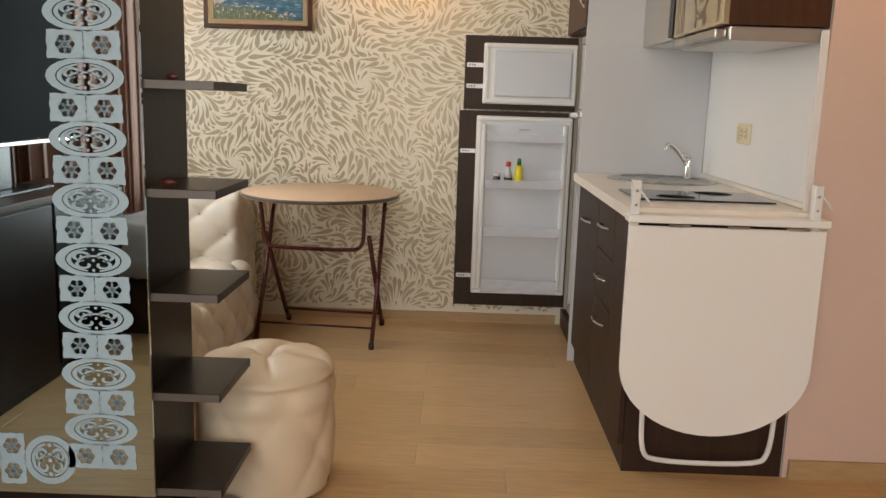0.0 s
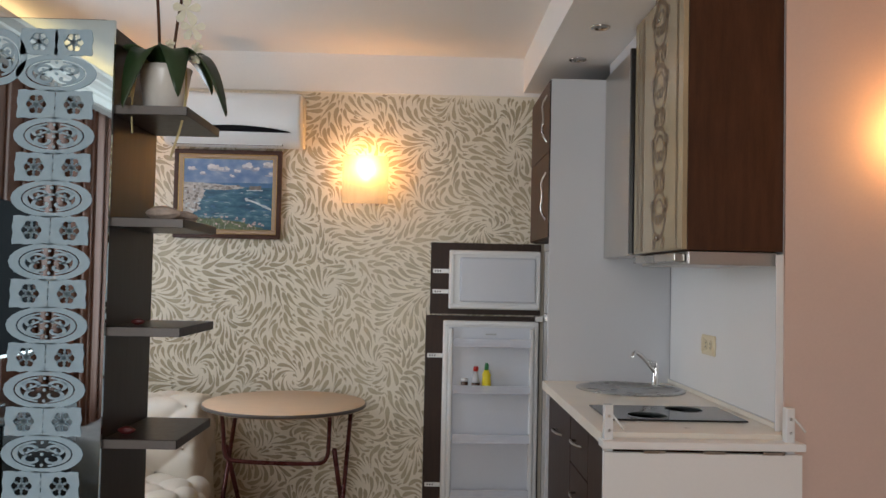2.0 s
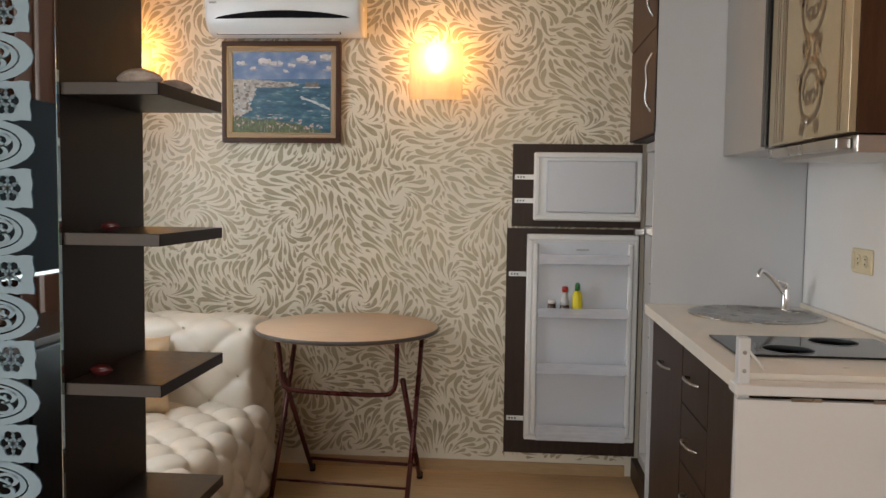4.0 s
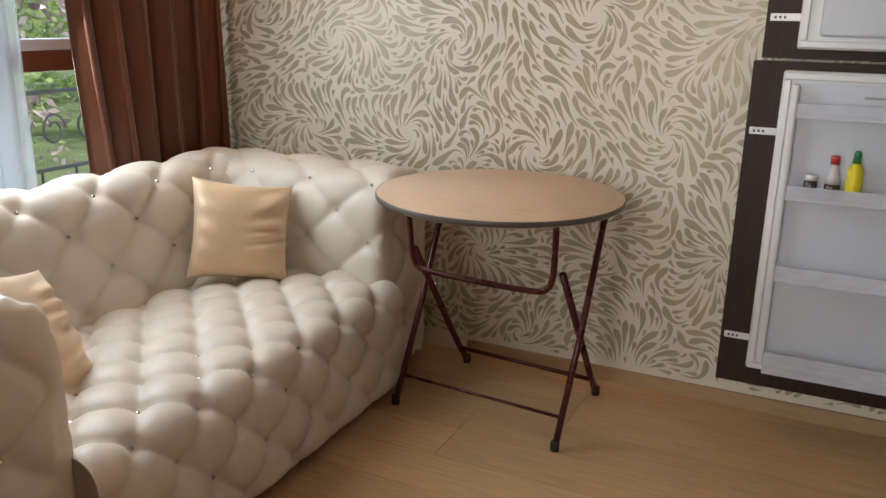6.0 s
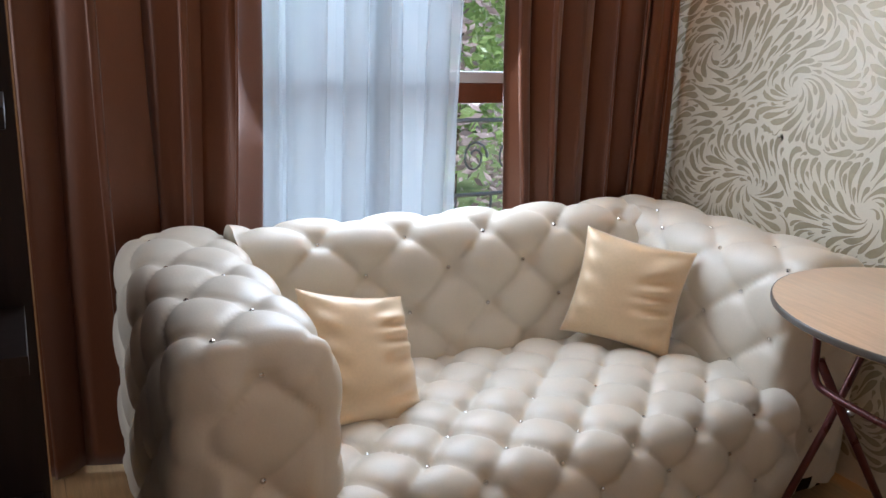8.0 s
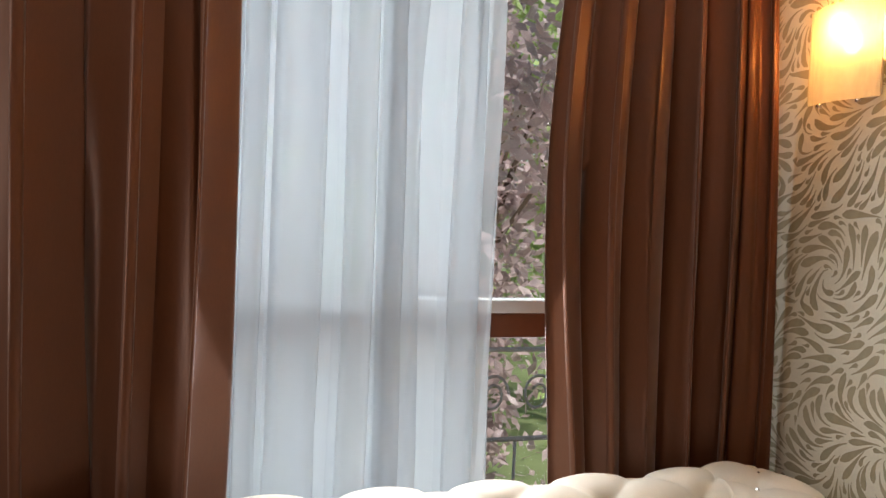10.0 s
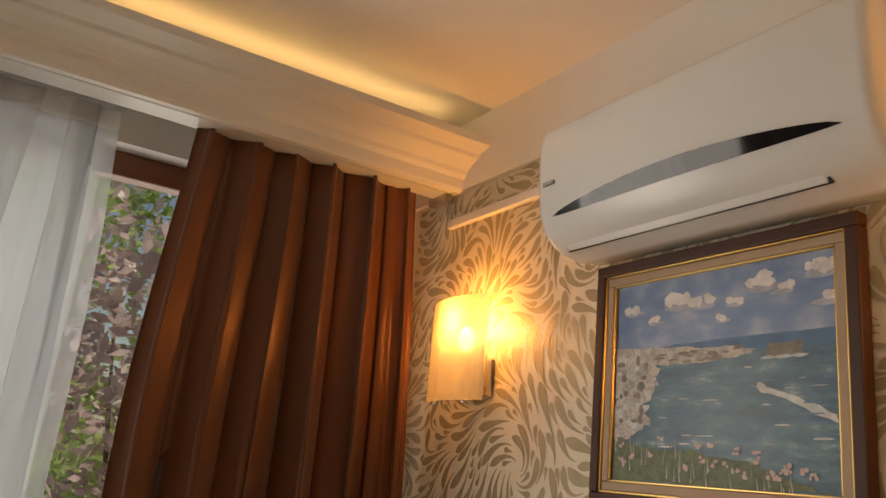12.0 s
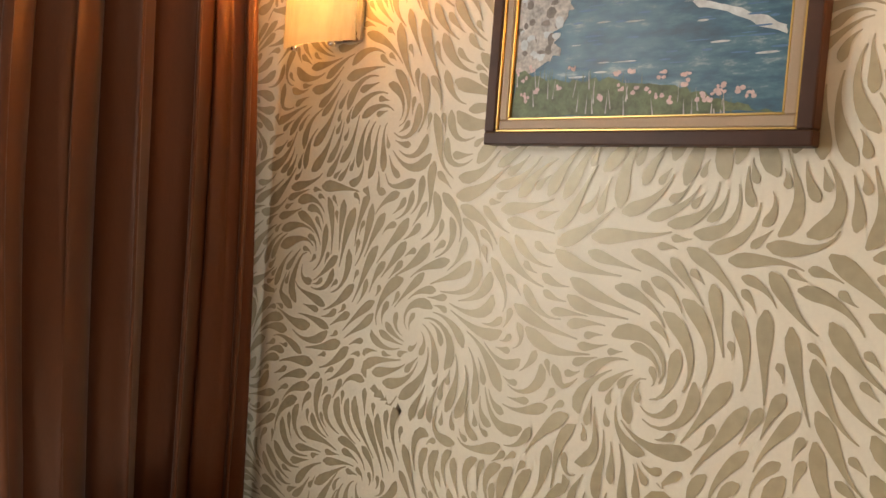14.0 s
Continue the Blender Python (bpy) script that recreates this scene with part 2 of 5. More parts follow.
def lathe(name, profile, material, parent=None, n=28, at=(0, 0, 0), label="", axis="z"):
    """A turned body from (radius, height) pairs."""
    verts, faces = [], []
    for r, z in profile:
        for k in range(n):
            a = 2 * math.pi * k / n
            p = (r * math.cos(a), r * math.sin(a), z)
            if axis == "y":
                p = (p[0], z, p[1])
            if axis == "x":
                p = (z, p[0], p[1])
            verts.append((p[0] + at[0], p[1] + at[1], p[2] + at[2]))
    m = len(profile)
    for i in range(m - 1):
        for k in range(n):
            faces.append((i * n + k, i * n + (k + 1) % n, (i + 1) * n + (k + 1) % n, (i + 1) * n + k))
    faces.append(tuple(range(n))[::-1])
    faces.append(tuple((m - 1) * n + k for k in range(n)))
    return mesh_ob(name, verts, faces, material, parent, True, label)


def tube_mesh(points, radius, sides=8, closed=False, smooth_steps=0):
    pts = [Vector(p) for p in points]
    for _ in range(smooth_steps):
        out = [] if closed else [pts[0]]
        for i in range(len(pts) if closed else len(pts) - 1):
            a, b = pts[i], pts[(i + 1) % len(pts)]
            out += [a.lerp(b, 0.25), a.lerp(b, 0.75)]
        if not closed:
            out.append(pts[-1])
        pts = out
    verts, faces, n = [], [], len(pts)
    side = None
    for i, p in enumerate(pts):
        a, b = pts[(i - 1) % n if closed else max(i - 1, 0)], pts[(i + 1) % n if closed else min(i + 1, n - 1)]
        d = (b - a).normalized()
        if side is None:
            side = d.orthogonal().normalized()
        side = (side - d * side.dot(d)).normalized()
        up = d.cross(side)
        r = radius(i / max(n - 1, 1)) if callable(radius) else radius
        for k in range(sides):
            t = 2 * math.pi * k / sides
            verts.append(p + r * (math.cos(t) * side + math.sin(t) * up))
    for i in range(n if closed else n - 1):
        for k in range(sides):
            j = (i + 1) % n
            faces.append((i * sides + k, i * sides + (k + 1) % sides, j * sides + (k + 1) % sides, j * sides + k))
    if not closed:
        faces += [tuple(range(sides))[::-1], tuple((n - 1) * sides + k for k in range(sides))]
    return verts, faces


def tube(name, points, radius, material, parent=None, sides=8, closed=False, smooth_steps=0, label=""):
    v, f = tube_mesh(points, radius, sides, closed, smooth_steps)
    return mesh_ob(name, v, f, material, parent, True, label)


# ---- plan ----
BACK, WINX, KX, PINKY, CEIL = 4.69, -2.36, 1.19, 2.745, 2.72
LEFTX, REAR, RIGHTX = -2.36, -2.4, 2.6
COUNTER = 0.96

# floor
floor = wall_box("floor", LEFTX - 0.3, REAR - 0.3, -0.12, RIGHTX + 0.3, BACK + 0.3, -0.004, M_GAP, "light oak laminate floor laid in long planks", "floor")
ceiling = wall_box("ceiling", LEFTX - 0.3, REAR - 0.3, CEIL, RIGHTX + 0.3, BACK + 0.3, CEIL + 0.15, M_WHITE, "plain white painted ceiling with a warm lit edge", "ceiling")
wall_back = wall_box("wall_back", LEFTX - 0.3, BACK, 0, RIGHTX + 0.3, BACK + 0.2, 2.50, M_PAPER, "cream wallpaper with tan swirling leaf print")
wall_box("wall_back_frieze", LEFTX - 0.3, BACK - 0.012, 2.50, RIGHTX + 0.3, BACK + 0.2, CEIL, M_WHITE, "white painted band above the wallpaper")
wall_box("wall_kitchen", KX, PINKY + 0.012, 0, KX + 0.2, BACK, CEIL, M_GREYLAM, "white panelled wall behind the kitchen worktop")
wall_box("wall_pink", KX + 0.002, PINKY, 0, RIGHTX, PINKY + 0.2, CEIL, M_PINK, "matt pink beige painted wall")
wall_box("wall_right", RIGHTX, REAR, 0, RIGHTX + 0.2, PINKY, CEIL, M_PINK, "matt pink beige side wall")
# unseen rear wall, with an opening added for the rear fill lamp
wall_box("wall_rear_left", LEFTX, REAR - 0.2, 0, -1.65, REAR, CEIL, M_PINK, "matt pink beige wall beside the added rear opening")
wall_box("wall_rear_right", 1.05, REAR - 0.2, 0, RIGHTX, REAR, CEIL, M_PINK, "matt pink beige wall beside the added rear opening")
wall_box("wall_rear_top", -1.65, REAR - 0.2, 2.5, 1.05, REAR, CEIL, M_PINK, "matt pink beige lintel over the added rear opening")
wall_box("wall_window_near", LEFTX - 0.2, REAR, 0, LEFTX, 2.45, CEIL, M_PINK, "matt pink beige window wall")
wall_box("wall_window_far", LEFTX - 0.2, 4.35, 0, LEFTX, BACK, CEIL, M_PINK, "matt pink beige window wall beside the corner")
wall_box("wall_window_top", LEFTX - 0.2, 2.45, 2.46, LEFTX, 4.35, CEIL, M_WINWHITE, "white lintel above the window")
wall_box("wall_window_sill", LEFTX - 0.2, 2.45, 0, LEFTX, 4.35, 0.18, M_WINWHITE, "white low sill wall under the window")
# kitchen soffit
soffit = wall_box("ceiling_soffit", 0.53, PINKY + 0.012, 2.52, KX, BACK - 0.013, CEIL - 0.001, M_WHITE, "white lowered ceiling over the kitchen", "ceiling")

# baseboards
wall_box("baseboard_back", -1.0, BACK - 0.014, 0, 0.6, BACK - 0.001, 0.055, M_BASE, "light oak skirting board under the wallpaper", "baseboard")
wall_box("baseboard_pink", KX + 0.02, PINKY - 0.014, 0, RIGHTX, PINKY - 0.001, 0.07, M_BASE, "light oak skirting board under the pink wall", "baseboard")


def wallpaper_print():
    """Teardrop strokes printed in plumes: rounded heads, thin curling tails, packed along a flowing field of scrolls."""
    rng = random.Random(5)
    x0, x1, z0, z1 = LEFTX + 0.03, 0.60, 0.075, 2.495
    cell = 0.52
    curls = []
    for i in range(-1, 9):
        for j in range(-1, 8):
            curls.append((x0 + (i + 0.5 * (j % 2)) * cell + rng.uniform(-0.07, 0.07), z0 + j * cell * 0.8 + rng.uniform(-0.07, 0.07), 1 if (i + j) % 2 else -1, rng.uniform(0.5, 1.1)))

    def heading(x, z):
        flow = 2.6 * noise.noise((x * 2.1, 3.0, z * 2.1)) + 0.7 * noise.noise((x * 5.0, 9.0, z * 5.0)) + 1.2
        vx, vz = 0.5 * math.cos(flow * 2.0), 0.5 * math.sin(flow * 2.0)
        for a, b, s, k in curls:
            dx, dz = x - a, z - b
            d2 = dx * dx + dz * dz
            if d2 < 0.11:
                w = math.exp(-d2 / 0.026)
                ang = math.atan2(dz, dx) + s * (math.pi / 2 - k * 0.8)
                vx += 1.5 * w * math.cos(ang)
                vz += 1.5 * w * math.sin(ang)
        return math.atan2(vz, vx)

    grid, size = {}, 0.024
    verts, faces = [], []

    def free(x, z, gap):
        gi, gj = math.floor(x / size), math.floor(z / size)
        for a in (gi - 1, gi, gi + 1):
            for b in (gj - 1, gj, gj + 1):
                for px, pz, pg in grid.get((a, b), ()):
                    if (px - x) ** 2 + (pz - z) ** 2 < (gap + pg) ** 2:
                        return False
        return True

    steps = 9
    shape = [0.10, 0.16, 0.25, 0.37, 0.52, 0.70, 0.88, 1.0, 0.86, 0.22]
    for size_max, tries in ((0.150, 26000), (0.110, 40000), (0.070, 56000), (0.042, 46000)):
        for _ in range(tries):
            x, z = rng.uniform(x0, x1), rng.uniform(z0, z1)
            if not free(x, z, 0.003):
                continue
            length = size_max * rng.uniform(0.72, 1.05)
            width = 0.0050 + length * rng.uniform(0.045, 0.070)
            hook = rng.choice((-1, 1)) * rng.uniform(0.2, 0.8)
            spine, px, pz, ok = [], x, z, True
            for k in range(steps + 1):
                t = k / steps
                a = heading(px, pz) + hook * (t - 0.3) * 1.2
                w = width * shape[k]
                if not (x0 < px < x1 and z0 < pz < z1) or not free(px, pz, w + 0.0016):
                    ok = False
                    break
                spine.append((px, pz, a, w))
                px += math.cos(a) * length / steps
                pz += math.sin(a) * length / steps
            if not ok or math.hypot(px - x, pz - z) < 0.75 * length:
                continue
            base, deep = len(verts), BACK - 0.001 - 0.0008 * rng.random()
            for k, (sx, sz, sa, w) in enumerate(spine):
                grid.setdefault((math.floor(sx / size), math.floor(sz / size)), []).append((sx, sz, w))
                nx, nz = -math.sin(sa), math.cos(sa)
                verts.append((sx + nx * w, deep, sz + nz * w))
                verts.append((sx - nx * w, deep, sz - nz * w))
            for k in range(steps):
                q = base + 2 * k
                faces.append((q, q + 1, q + 3, q + 2))
    ob = mesh_ob("wallpaper_print", verts, faces, M_LEAF, wall_back)
    return tagged(ob, "tan teardrop leaf strokes printed in plumes", kind="stuff")


wallpaper_print()


# ---- window, pelmet and curtains ----
def window():
    w = thing("window_1", "tall red-brown framed window onto a garden", "window", at=(WINX - 0.1, 3.4, 0.18))
    w["kind"] = "structure"
    ox, oy, oz = w.location
    y0, y1, z0, z1 = 2.45, 4.35, 0.18, 2.46

    def bar(name, a0, b0, a1, b1, d=0.06):
        return box(name, -d / 2, a0 - oy, b0 - oz, d / 2, a1 - oy, b1 - oz, M_WIN, w, 0.006)

    bar("window_frame", y0, z0, y0 + 0.07, z1)
    bar("window_frame", y1 - 0.07, z0, y1, z1)
    bar("window_frame", y0 + 0.07, z1 - 0.072, y1 - 0.07, z1)
    bar("window_frame", y0 + 0.07, z0, y1 - 0.07, z0 + 0.08)
    bar("transom", y0 + 0.07, 1.125, y1 - 0.07, 1.203, 0.07)
    box("transom_bead", -0.02, y0 + 0.07 - oy, 1.204 - oz, 0.05, y1 - 0.07 - oy, 1.245 - oz, M_WINWHITE, w, 0.004, "pale grey bead above the transom")
    for b0, b1 in ((z0 + 0.08, 1.125), (1.245, z1 - 0.072)):
        p = box("pane", -0.004, y0 + 0.07 - oy, b0 - oz, 0.004, y1 - 0.07 - oy, b1 - oz, M_PANE, w, 0)
        p.visible_shadow = False
    return w


window()


def pelmet():
    p = thing("pelmet", "white moulded plaster pelmet with a lit top edge", "pelmet", at=(-2.1, 2.0, 2.49))
    p["kind"] = "structure"
    # crown profile, x towards the room and height
    prof = [(0.0, 0.0), (0.022, 0.0), (0.028, 0.012), (0.03, 0.04), (0.045, 0.05), (0.05, 0.062), (0.075, 0.078), (0.10, 0.088), (0.106, 0.098), (0.135, 0.106), (0.16, 0.112), (0.163, 0.134), (0.15, 0.14), (0.0, 0.14)]
    y0, y1 = REAR - 2.0 + 0.001, BACK - 2.0 - 0.013
    verts = [(x, y, z) for y in (y0, y1) for x, z in prof]
    n = len(prof)
    faces = [(i, (i + 1) % n, n + (i + 1) % n, n + i) for i in range(n)] + [tuple(range(n))[::-1], tuple(range(n, 2 * n))]
    mesh_ob("moulding", verts, faces, M_CORN, p)
    box("top_board", -0.25, y0, 0.142, 0.10, y1, 0.152, M_CORN, p, 0)
    box("curtain_rail", -0.10, y0 + 0.5, 0.005, -0.02, y1 - 0.01, 0.022, M_PLASTIC, p, 0.002, "white double curtain track")
    box("bracket", -0.115, y1 - 0.03, -0.02, -0.02, y1 - 0.004, 0.004, M_ALU, p, 0.002, "small metal track bracket")
    box("led_strip", 0.01, y0 + 0.02, 0.153, 0.06, y1 - 0.10, 0.158, M_LED, p, 0, "glowing warm LED strip")


pelmet()


def curtain(name, label, y0, y1, x, z0, z1, folds, depth, material, seed, sway=0.0, tuck=0.3, thick=0.003, category="curtain", lean=0.0):
    """A hung cloth in soft uneven vertical folds; tuck makes the folds overlap, sway lets its free edge wander, lean draws the heading in."""
    rng = random.Random(seed)
    n, m = folds * 18, 44
    amps = [rng.uniform(0.45, 1.4) for _ in range(folds + 2)]
    drift = [rng.uniform(-0.3, 0.3) for _ in range(folds + 2)]
    cuts = [0.0]
    for _ in range(folds):
        cuts.append(cuts[-1] + rng.uniform(0.55, 1.5))
    cuts = [c / cuts[-1] for c in cuts]
    verts, faces = [], []
    sides = (0, 1) if thick else (0,)
    for side in sides:
        for j in range(m + 1):
            v = j / m
            lo = 1 - v
            for i in range(n + 1):
                k = folds * i / n
                a = min(int(k), folds - 1)
                f = k - a
                e = f * f * (3 - 2 * f)
                amp = amps[a] + (amps[a + 1] - amps[a]) * e
                ph = (drift[a] + (drift[a + 1] - drift[a]) * e) * (0.35 + 0.65 * lo) + 0.07 * math.sin(2.6 * v + 1.7 * a)
                u = cuts[a] + (cuts[a + 1] - cuts[a]) * f
                span = (cuts[a + 1] - cuts[a]) * (y1 - y0)
                c = 2 * math.pi * (f + ph)
                wave = math.sin(c) + 0.22 * math.sin(2 * c + a)
                deep = depth * amp * (0.6 + 0.4 * lo)
                yy = y0 + (y1 - y0) * u + tuck * span * math.sin(2 * c) * 0.5 + 0.012 * math.sin(5.1 * v + a) * lo
                yy += sway * (1 - u) ** 2 * math.sin(6.5 * v + 0.6) - lean * v ** 4 * u
                verts.append((x + deep * wave + side * thick, yy, z0 + (z1 - z0) * v))
    row = n + 1
    lay = row * (m + 1)
    for side in sides:
        for j in range(m):
            for i in range(n):
                q = (side * lay + j * row + i, side * lay + j * row + i + 1, side * lay + (j + 1) * row + i + 1, side * lay + (j + 1) * row + i)
                faces.append(q if side else q[::-1])
    for i in range(n if thick else 0):
        faces.append((i, i + 1, lay + i + 1, lay + i))
        faces.append((m * row + i, lay + m * row + i, lay + m * row + i + 1, m * row + i + 1))
    for j in range(m if thick else 0):
        for e in (0, n):
            faces.append((j * row + e, (j + 1) * row + e, lay + (j + 1) * row + e, lay + j * row + e))
    return tagged(mesh_ob(name, verts, faces, material, None, True), label, category)


curtain("curtain", "brown satin curtain hanging beside the window in the corner", 3.89, 4.65, -2.19, 0.02, 2.53, 6, 0.058, M_CURTAIN, 3, 0.035, 0.30, lean=0.06)
curtain("curtain", "brown satin curtain drawn back by the wardrobe side", 2.02, 3.005, -2.195, 0.02, 2.53, 6, 0.062, M_CURTAIN, 8, 0.0, 0.35)
curtain("curtain", "brown satin curtain along the near window wall", -1.9, 1.2, -2.21, 0.02, 2.53, 22, 0.045, M_CURTAIN, 11)
sheer = curtain("sheer_curtain", "sheer white voile curtain half across the window", 2.75, 3.71, -2.305, 0.04, 2.52, 9, 0.030, M_SHEER, 21, 0.0, 1.1, thick=0.0)
sheer.data.materials.append(M_HEADTAPE)
for face in sheer.data.polygons:
    if face.center.z > 2.44:
        face.material_index = 1


# ---- upholstery ----
def puff(u, v, a, b, amp):
    """Height of deep-buttoned padding: buttons where both diamond coordinates are whole, soft folds between them."""
    p, q = u / a + v / b, u / a - v / b
    fp, fq = abs(p - round(p)), abs(q - round(q))
    pit = math.exp(-(fp * fp + fq * fq) / 0.026)
    fold = max(math.exp(-abs(fp) / 0.045), math.exp(-abs(fq) / 0.045))
    round_top = 0.30 * math.sin(math.pi * fp) * math.sin(math.pi * fq)
    return amp * (0.65 - 0.70 * pit - 0.30 * fold * (1 - pit) + round_top)


def rounded(points, steps=5):
    """Corner-rounded polyline, resampled evenly."""
    pts = [Vector(p) for p in points]
    for _ in range(steps - 2):
        out = [pts[0]]
        for a, b in zip(pts, pts[1:]):
            out += [a.lerp(b, 0.25), a.lerp(b, 0.75)]
        pts = out + [pts[-1]]
    return pts


def resample(pts, gap):
    dist = [0.0]
    for a, b in zip(pts, pts[1:]):
        dist.append(dist[-1] + (b - a).length)
    n = max(2, int(dist[-1] / gap))
    out, k = [], 0
    for i in range(n + 1):
        d = dist[-1] * i / n
        while k < len(pts) - 2 and dist[k + 1] < d:
            k += 1
        t = (d - dist[k]) / max(dist[k + 1] - dist[k], 1e-9)
        out.append((pts[k].lerp(pts[k + 1], t), d))
    return out


def tufted_sweep(name, profile, l0, l1, place, parent, a, b, amp, material, cap=None, gap=0.012, off=(0.0, 0.0), label=""):
    """A padded body: a rounded profile (p, z) swept from l0 to l1, buttoned in diamonds. place(l, p, z) gives the position.
    cap: rounding of the end at l1, which is then closed by a buttoned face. Returns the object and where its buttons sit."""
    prof = resample(rounded(profile, 5), gap)
    n = len(prof)
    norm = []
    for i in range(n):
        d = (prof[min(i + 1, n - 1)][0] - prof[max(i - 1, 0)][0]).normalized()
        norm.append(Vector((-d.y, d.x)))
    m = max(2, int((l1 - l0) / gap))
    verts, faces, buttons = [], [], []
    zs = [q[0].y for q in prof]
    zlo, zhi = min(zs), max(zs)
    pc = 0.5 * (min(q[0].x for q in prof) + max(q[0].x for q in prof))
    half = 0.5 * (max(q[0].x for q in prof) - min(q[0].x for q in prof))
    rings = []
    for j in range(m + 1):
        l = l0 + (l1 - l0) * j / m
        ring, shrink, lo = [], 0.0, l
        if cap:
            e = max(0.0, l - (l1 - cap)) / cap
            shrink = cap * (1 - math.sqrt(max(0.0, 1 - e * e)))
        for i, (q, s) in enumerate(prof):
            fade = min(1.0, (s + 0.02) / 0.05, (prof[-1][1] - s + 0.02) / 0.05)
            h = puff(lo + off[0], s + off[1], a, b, amp) * fade - amp * 0.5
            if cap:
                h *= 1 - 0.75 * e
            w = q + norm[i] * (h - shrink)
            ring.append(w)
        rings.append((l, ring))
    for l, ring in rings:
        verts += [place(l, w.x, w.y) for w in ring]
    for j in range(m):
        for i in range(n - 1):
            faces.append((j * n + i, j * n + i + 1, (j + 1) * n + i + 1, (j + 1) * n + i))
    if cap:
        l, last = rings[-1]
        steps = max(3, int(half / gap))
        prev = m * n
        for k in range(1, steps + 1):
            t = k / steps
            base = len(verts)
            for w in last:
                spine = Vector((pc, min(w.y, zhi - half)))
                c = w.lerp(spine, t)
                fade = min(1.0, 3.5 * t)
                h = (puff(c.x - pc, c.y, a * 1.0, b * 1.05, amp * 1.3) - amp * 0.5) * fade
                verts.append(place(l + h, c.x, c.y))
            for i in range(n - 1):
                faces.append((prev + i, prev + i + 1, base + i + 1, base + i))
            prev = base
    else:
        faces.append(tuple(m * n + i for i in range(n))[::-1])
    faces.append(tuple(range(n)))
    ob = mesh_ob(name, verts, faces, material, parent, True, label)
    # button places: both diamond coordinates whole
    total = prof[-1][1]
    kmax = int(2 * (l1 - l0 + 1) / a) + 4
    for p in range(-4, kmax):
        for q in range(-kmax, kmax):
            l, s = (p + q) * a / 2 - off[0], (p - q) * b / 2 - off[1]
            if l0 + 0.03 < l < l1 - 0.05 and 0.05 < s < total - 0.05:
                i = min(n - 1, int(s / total * (n - 1) + 0.5))
                w = prof[i][0] + norm[i] * (-amp * 0.46)
                buttons.append(place(l, w.x, w.y))
    if cap:
        for p in range(-3, 12):
            for q in range(-12, 12):
                cx, cz = (p + q) * a / 2, (p - q) * b * 1.05 / 2
                if abs(cx) < half - 0.05 and zlo + 0.05 < cz < zhi - 0.07:
                    buttons.append(place(l1 - amp * 0.42, pc + cx, cz))
    return ob, buttons


BUTTON = bpy.data.meshes.new("button")
_bm = bmesh.new()
bmesh.ops.create_uvsphere(_bm, u_segments=8, v_segments=5, radius=0.0075)
_bm.to_mesh(BUTTON)
_bm.free()
BUTTON.materials.append(M_CHROME)


def add_buttons(places, parent):
    for p in places:
        ob = new("button", BUTTON)
        ob.parent = parent
        ob.location = p


SX0, SX1, SY0, SY1 = -2.10, -1.14, 2.52, 4.61


def sofa():
    s = thing("sofa", "cream leather deep-buttoned sofa under the window", "sofa", at=(0, 0, 0))
    arm_w, top = 0.36, 0.786
    # seat: profile from the back over the rounded front edge and down
    prof = [(0.0, 0.385), (0.30, 0.40), (0.63, 0.405), (0.70, 0.39), (0.735, 0.34), (0.75, 0.20), (0.755, 0.03)]
    seat, bt = tufted_sweep("seat", prof, SY0 + arm_w - 0.02, SY1 - arm_w + 0.02, lambda l, p, z: (SX0 + 0.27 + p, l, z), s, 0.225, 0.215, 0.05, M_LEATHER, off=(0.03, 0.04))
    add_buttons(bt[::1], s)
    # backrest
    prof = [(0.0, 0.05), (0.0, 0.60), (0.02, 0.775), (0.12, 0.818), (0.215, 0.785), (0.245, 0.68), (0.275, 0.50), (0.30, 0.36)]
    back, bt = tufted_sweep("backrest", [(p, z) for p, z in prof], SY0 + 0.315, SY1 - 0.315, lambda l, p, z: (SX0 + p, l, z), s, 0.285, 0.25, 0.045, M_LEATHER, off=(0.06, 0.09))
    add_buttons([b for b in bt if b[2] > 0.42 and b[0] > SX0 + 0.05 and SY0 + arm_w < b[1] < SY1 - arm_w], s)
    # arms, swept from back to front
    for y, flip in ((SY0, 1), (SY1, -1)):
        prof = [(0.0, 0.05), (0.0, 0.55), (0.01, 0.70), (0.05, top), (0.18, top + 0.015), (0.31, top), (0.35, 0.72), (0.36, 0.55), (0.36, 0.10)]
        arm, bt = tufted_sweep("arm", prof, SX0 + 0.02, SX1 - 0.01, lambda l, p, z, y=y, f=flip: (l, y + f * p, z), s, 0.27, 0.23, 0.032, M_LEATHER, cap=0.05, off=(0.02, 0.02))
        add_buttons(bt, s)
    box("plinth", SX0 + 0.04, SY0 + 0.04, 0.0, SX1 - 0.05, SY1 - 0.04, 0.07, M_BLACK, s, 0.004, "black recessed plinth")
    return s


sofa()


